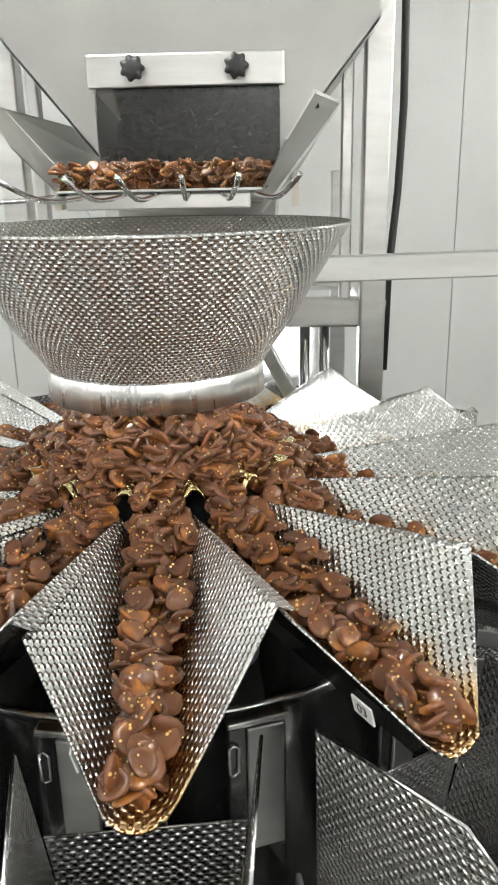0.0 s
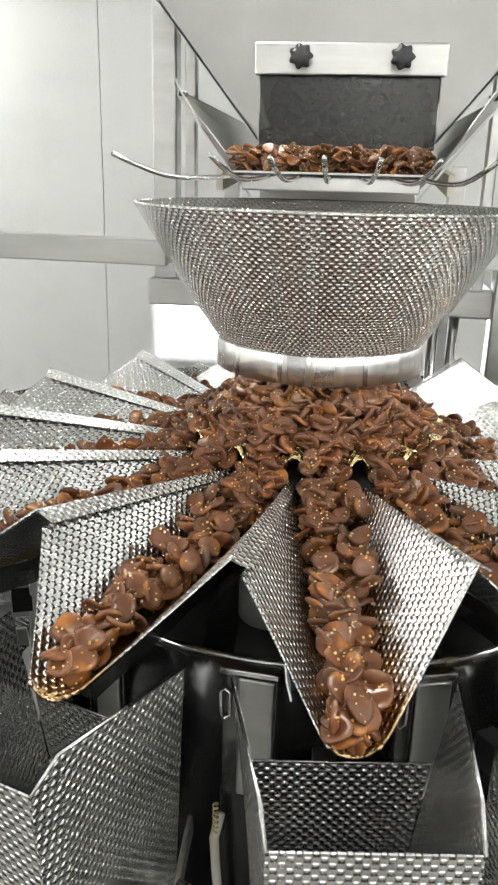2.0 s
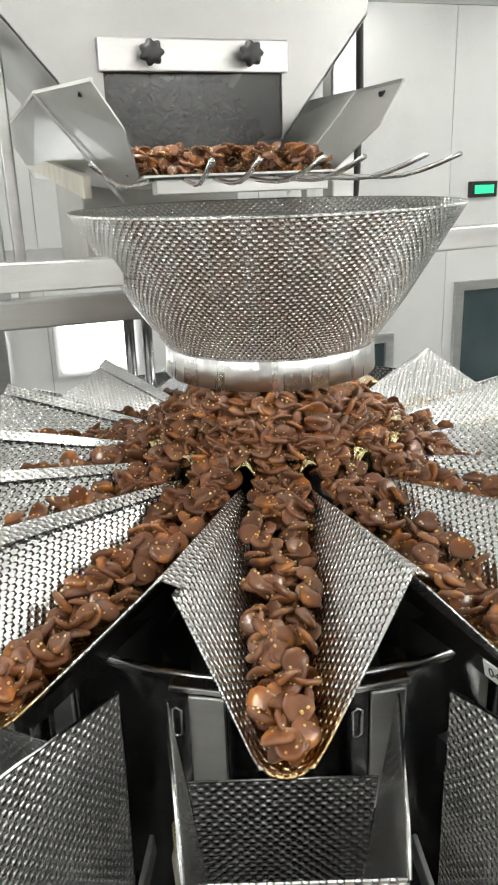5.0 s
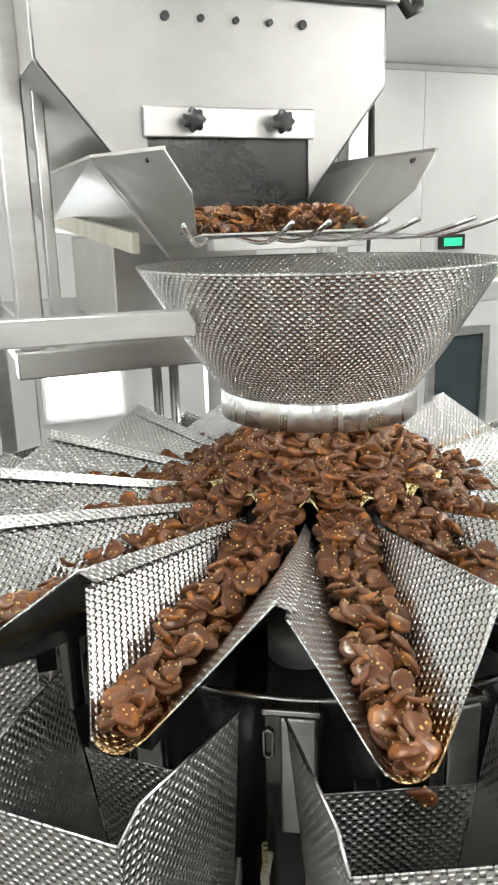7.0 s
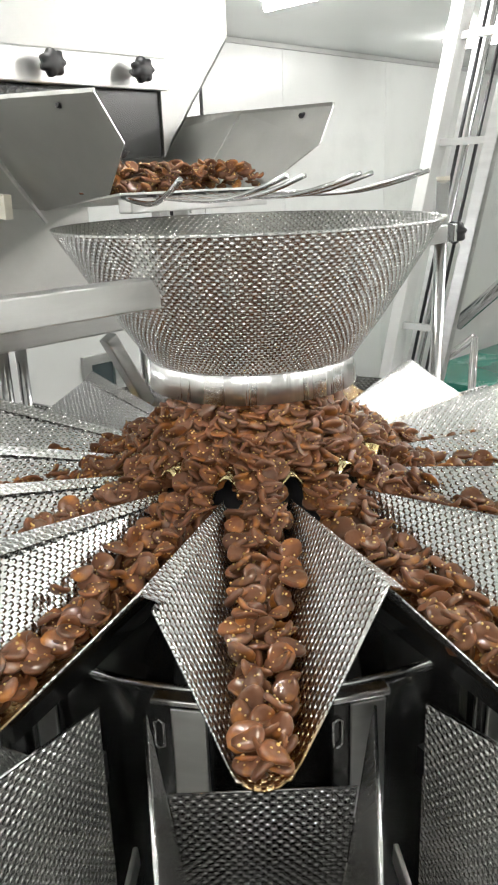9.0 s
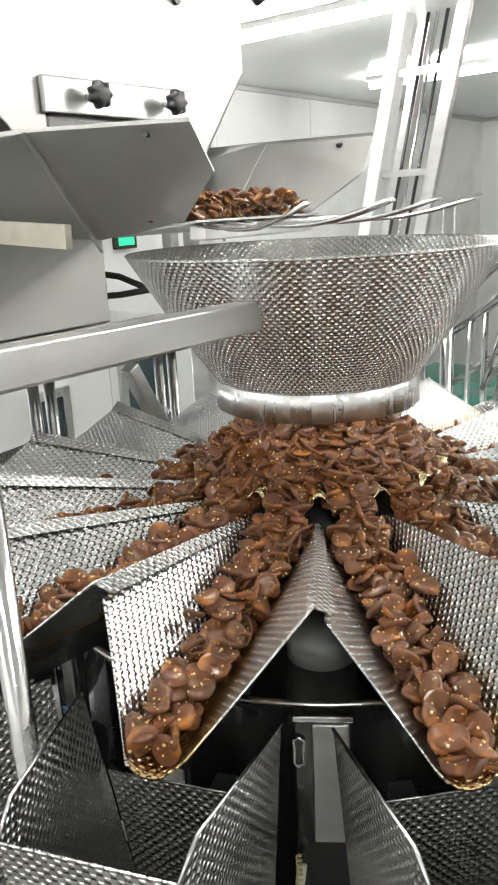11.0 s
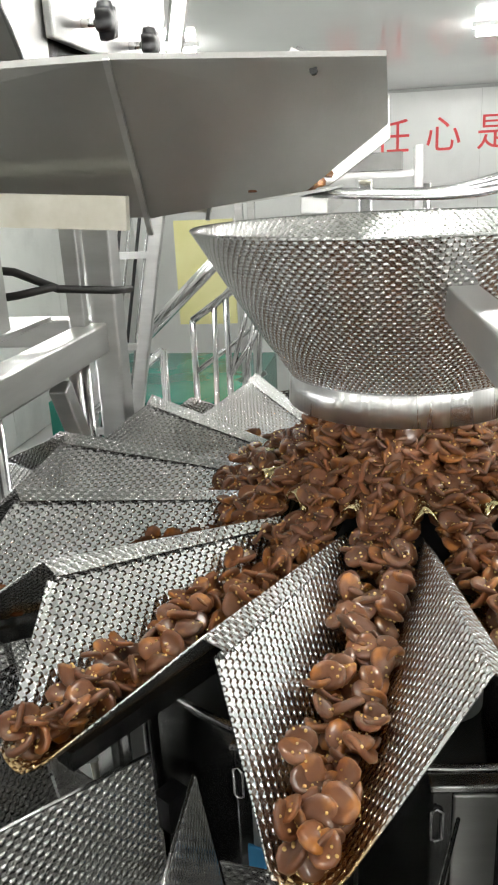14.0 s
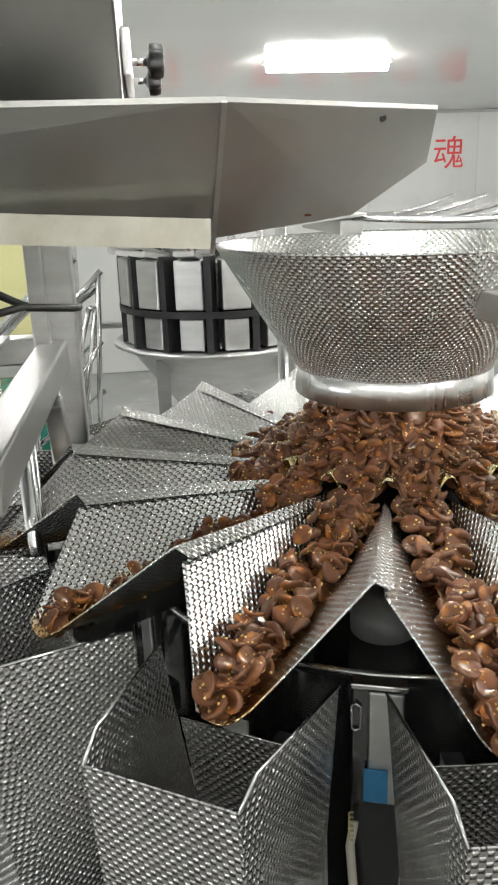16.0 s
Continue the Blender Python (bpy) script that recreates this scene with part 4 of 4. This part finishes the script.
def flake_glints(rng, sv):
    """Glints on a flake, built as butter droplets: low pale domes on both faces."""
    vs, fs = [], []
    for side in (0, 1):
        for _ in range(rng.randint(3, 5)):
            lo, hi = (1, 25) if side == 0 else (37, 61)
            p, q = Vector(sv[rng.randrange(lo, hi)]), Vector(sv[0] if side == 0 else sv[-1])
            c = p.lerp(q, rng.uniform(0.0, 0.6))
            up = 1 if side == 0 else -1
            br = rng.uniform(0.0008, 0.0018)
            o = len(vs)
            for f, h in ((1.0, -0.4), (0.78, 0.75)):
                for k in range(6):
                    a = math.pi * k / 3
                    vs.append((c.x + br * f * math.cos(a), c.y + br * f * math.sin(a), c.z + up * br * h))
            vs.append((c.x, c.y, c.z + up * br * 1.15))
            for k in range(6):
                k1 = (k + 1) % 6
                fs.append((o + k, o + k1, o + 6 + k1, o + 6 + k)[::up])
                fs.append((o + 6 + k, o + 6 + k1, o + 12)[::up])
    return vs, fs


RNG = random.Random(5)
SHAPES = []
for _ in range(28):
    body, faces = flake_verts(RNG, 0.0143)
    glints, caps = flake_glints(RNG, body)
    SHAPES.append((body + glints, faces + [tuple(i + len(body) for i in f) for f in caps], len(faces)))


def heap(name, places, label):
    """Many flakes joined into one mesh."""
    vs, fs, wet = [], [], []
    for m in places:
        sv, sf, plain = RNG.choice(SHAPES)
        o = len(vs)
        wet += [0] * plain + [1] * (len(sf) - plain)
        vs += [tuple(m @ Vector(p)) for p in sv]
        fs += [tuple(i + o for i in f) for f in sf]
    me = bpy.data.meshes.new(name)
    me.from_pydata(vs, [], fs)
    me.materials.append(CHOC)
    me.materials.append(BUTTER_GLINT)
    for p, w in zip(me.polygons, wet):
        p.use_smooth = True
        p.material_index = w
    return tagged(new(name, me), label, "chocolate", kind="stuff")


def tumble(x, y, z, tilt=55, scale=1.0):
    return Matrix.Translation((x, y, z)) @ pose(0, 0, 0, RNG.gauss(0, tilt * 0.6), RNG.gauss(0, tilt * 0.6), RNG.uniform(0, 360)) @ Matrix.Scale(scale * RNG.uniform(0.85, 1.15), 4)


def pile_z(r, a):
    ridge = max(0, math.cos(HEADS * (a - radians(PHI0 + STEP / 2))))
    return -0.010 - 0.105 * min(1, max(0, (r - 0.07) / 0.15)) - 0.012 * ridge * min(1, r / 0.19) ** 4


def shingle(x, y, z, slope, spread, scale=1.0):
    """A flake that lies on the heap's slope, more or less flat."""
    away = math.degrees(math.atan2(y, x))
    return pose(x, y, z, 0, 0, away) @ pose(0, 0, 0, RNG.gauss(0, spread), slope + RNG.gauss(0, spread), RNG.uniform(0, 360)) @ Matrix.Scale(scale * RNG.uniform(0.82, 1.18), 4)


places = []
for layer in range(3):
    for i in range(900):
        r = 0.25 * math.sqrt(RNG.uniform(0.05, 1))
        a = RNG.uniform(0, 2 * math.pi)
        if r > 0.155 and math.cos(HEADS * (a - radians(PHI0 + STEP / 2))) > (0.2 if r > 0.178 else 0.6):
            continue
        lift = pile_z(r, a) + 0.003 - 0.009 * layer + RNG.uniform(-0.004, 0.004)
        places.append(shingle(r * math.cos(a), r * math.sin(a), lift, 30 if r > 0.07 else 8, 26 if layer else 21))

FLAKES = []
for sv, sf, plain in SHAPES:
    me = bpy.data.meshes.new("flake")
    me.from_pydata(sv, [], sf)
    me.materials.append(CHOC)
    me.materials.append(BUTTER_GLINT)
    for i, p in enumerate(me.polygons):
        p.use_smooth = True
        p.material_index = 0 if i < plain else 1
    FLAKES.append(me)

pile = heap("chocolate_pile", places[300:], "heap of glossy brown chocolate flakes on the cone")
for m in places[:300]:
    fl = new("flake", RNG.choice(FLAKES))
    fl.parent = pile
    fl.matrix_basis = m


def lay_flake(x, lay, slope):
    f = (x - 0.19) / 0.4
    zb = Z_IN + (Z_TIP - Z_IN) * f + 0.012
    y = pan_skew(x) + RNG.uniform(-1, 1) * (0.017 + 0.005 * lay) * (1.0 - 0.3 * max(0, f - 0.7) / 0.3) * (1 + 0.5 * (1 - f))
    h = 0.0145 * lay * (1.0 - 0.25 * f) + 0.010 * (1 - f)
    return tumble(x, y, zb + h + abs(y - pan_skew(x)) * 0.2, slope)


def stream(k, fill):
    """The row of flakes in one pan, every flake a piece of its own."""
    ob = empty("chocolate_row", head_pose(k))
    n = 150
    for i in range(n):
        x = 0.205 + 0.392 * (i + RNG.uniform(0, 1)) / n
        lay = (0, 1.1, 2.0, 0.6, 1.6)[i % 5] + RNG.uniform(-0.15, 0.15)
        shape, m = RNG.choice(FLAKES), lay_flake(x, lay, 62 if lay < 1.3 else 46)
        if x > 0.255 and lay > 2.4 * fill or x > 0.3 and fill < 0.3 and i % 3:
            continue
        fl = new("flake", shape)
        fl.parent = ob
        fl.matrix_basis = m
    label = "row of glossy chocolate flakes lying in a feeder pan" if fill > 0.5 else "thin row of chocolate flakes low in a feeder pan"
    return tagged(ob, label, "chocolate", "chocolate rows")


# pans that have just emptied hold a thin row
FILL = {6: 0.45, 12: 0.6, 7: 0.25, 8: 0.25, 9: 0.25, 10: 0.25, 11: 0.3}
streams = [stream(k, FILL.get(k, 1.0)) for k in range(HEADS)]
# chocolate in the infeed tray
places = [tumble(RNG.uniform(-0.15, 0.15), RNG.uniform(0.105, 0.46), 0.266 + RNG.choice((0, 0.010, 0.020, 0.028)) + RNG.uniform(-0.004, 0.004), 50, 0.72) for i in range(620)]
heap("chocolate_in_tray", places, "layer of chocolate flakes in the infeed tray")
places = []
for i in range(900):
    x, y = RNG.uniform(-0.14, 0.17), RNG.uniform(0.44, 0.80)
    top = 0.30 + (y - 0.44) * 0.52 + 0.012 * math.sin(x * 40) - 0.03 * max(0, 1 - abs(x - 0.06) / 0.05)
    places.append(tumble(x, y, top - RNG.uniform(0, 0.03), 60))
heap("chocolate_in_hopper", places, "dark heap of chocolate flakes behind the hopper outlet")


def falling_flake(k, t0, x0=0.589, v=0.25, y=0.0):
    """A flake that rests at the pan's lip, tips over and drops into the hopper."""
    ob = tagged(new("falling_flake", FLAKES[(k * 3 + int(t0 * 10)) % len(FLAKES)]), "single glossy chocolate flake dropping off a feeder pan", "chocolate flake", "falling flakes")
    base = head_pose(k)
    rows = [(0.0, base @ pose(x0 - 0.05, y, -0.160, 20, 10, 0))]
    rows.append((t0 - 0.3, base @ pose(x0 - 0.05, y, -0.160, 20, 10, 0)))
    rows.append((t0, base @ pose(x0 + 0.012, y, -0.172, 20, 40, 0)))
    for j in range(1, 7):
        t = 0.033 * j
        z = -0.172 - 0.5 * 9.8 * t * t
        rows.append((t0 + t, base @ pose(x0 + 0.012 + v * t, y, max(z, -0.488), 20, 40 + 40 * min(j, 5), 0)))
    rows.append((16.0, rows[-1][1]))
    walk(ob, [(t, m) for t, m in rows if t <= 16.0])


def slide(ob, k, t0, t1, d, more=()):
    """A row of flakes creeps outwards while its pan shakes."""
    rows, x = [(0.0, head_pose(k, -0.006))], -0.006
    for a, b, q in ((t0, t1, d), *more):
        rows.append((a, head_pose(k, x)))
        x += q
        rows.append((b, head_pose(k, x)))
    if rows[-1][0] < 16.0:
        rows.append((16.0, head_pose(k, x)))
    walk(ob, rows)


def motions():
    slide(streams[0], 0, 0.3, 1.5, 0.02)
    slide(streams[1], 1, 2.6, 3.4, 0.012, ((6.4, 7.1, 0.008),))
    slide(streams[2], 2, 6.6, 7.6, 0.018)
    slide(streams[3], 3, 10.6, 12.2, 0.018)
    slide(streams[4], 4, 13.6, 15.3, 0.02)
    slide(streams[5], 5, 13.4, 14.4, 0.01, ((15.5, 15.98, 0.008),))
    falling_flake(0, 1.1)
    falling_flake(0, 1.4, 0.589, 0.3, 0.01)
    falling_flake(1, 6.95, 0.589, 0.25, -0.006)
    falling_flake(4, 15.2, 0.589, 0.25, 0.008)
    falling_flake(5, 15.9, 0.589, 0.2, -0.005)


motions()
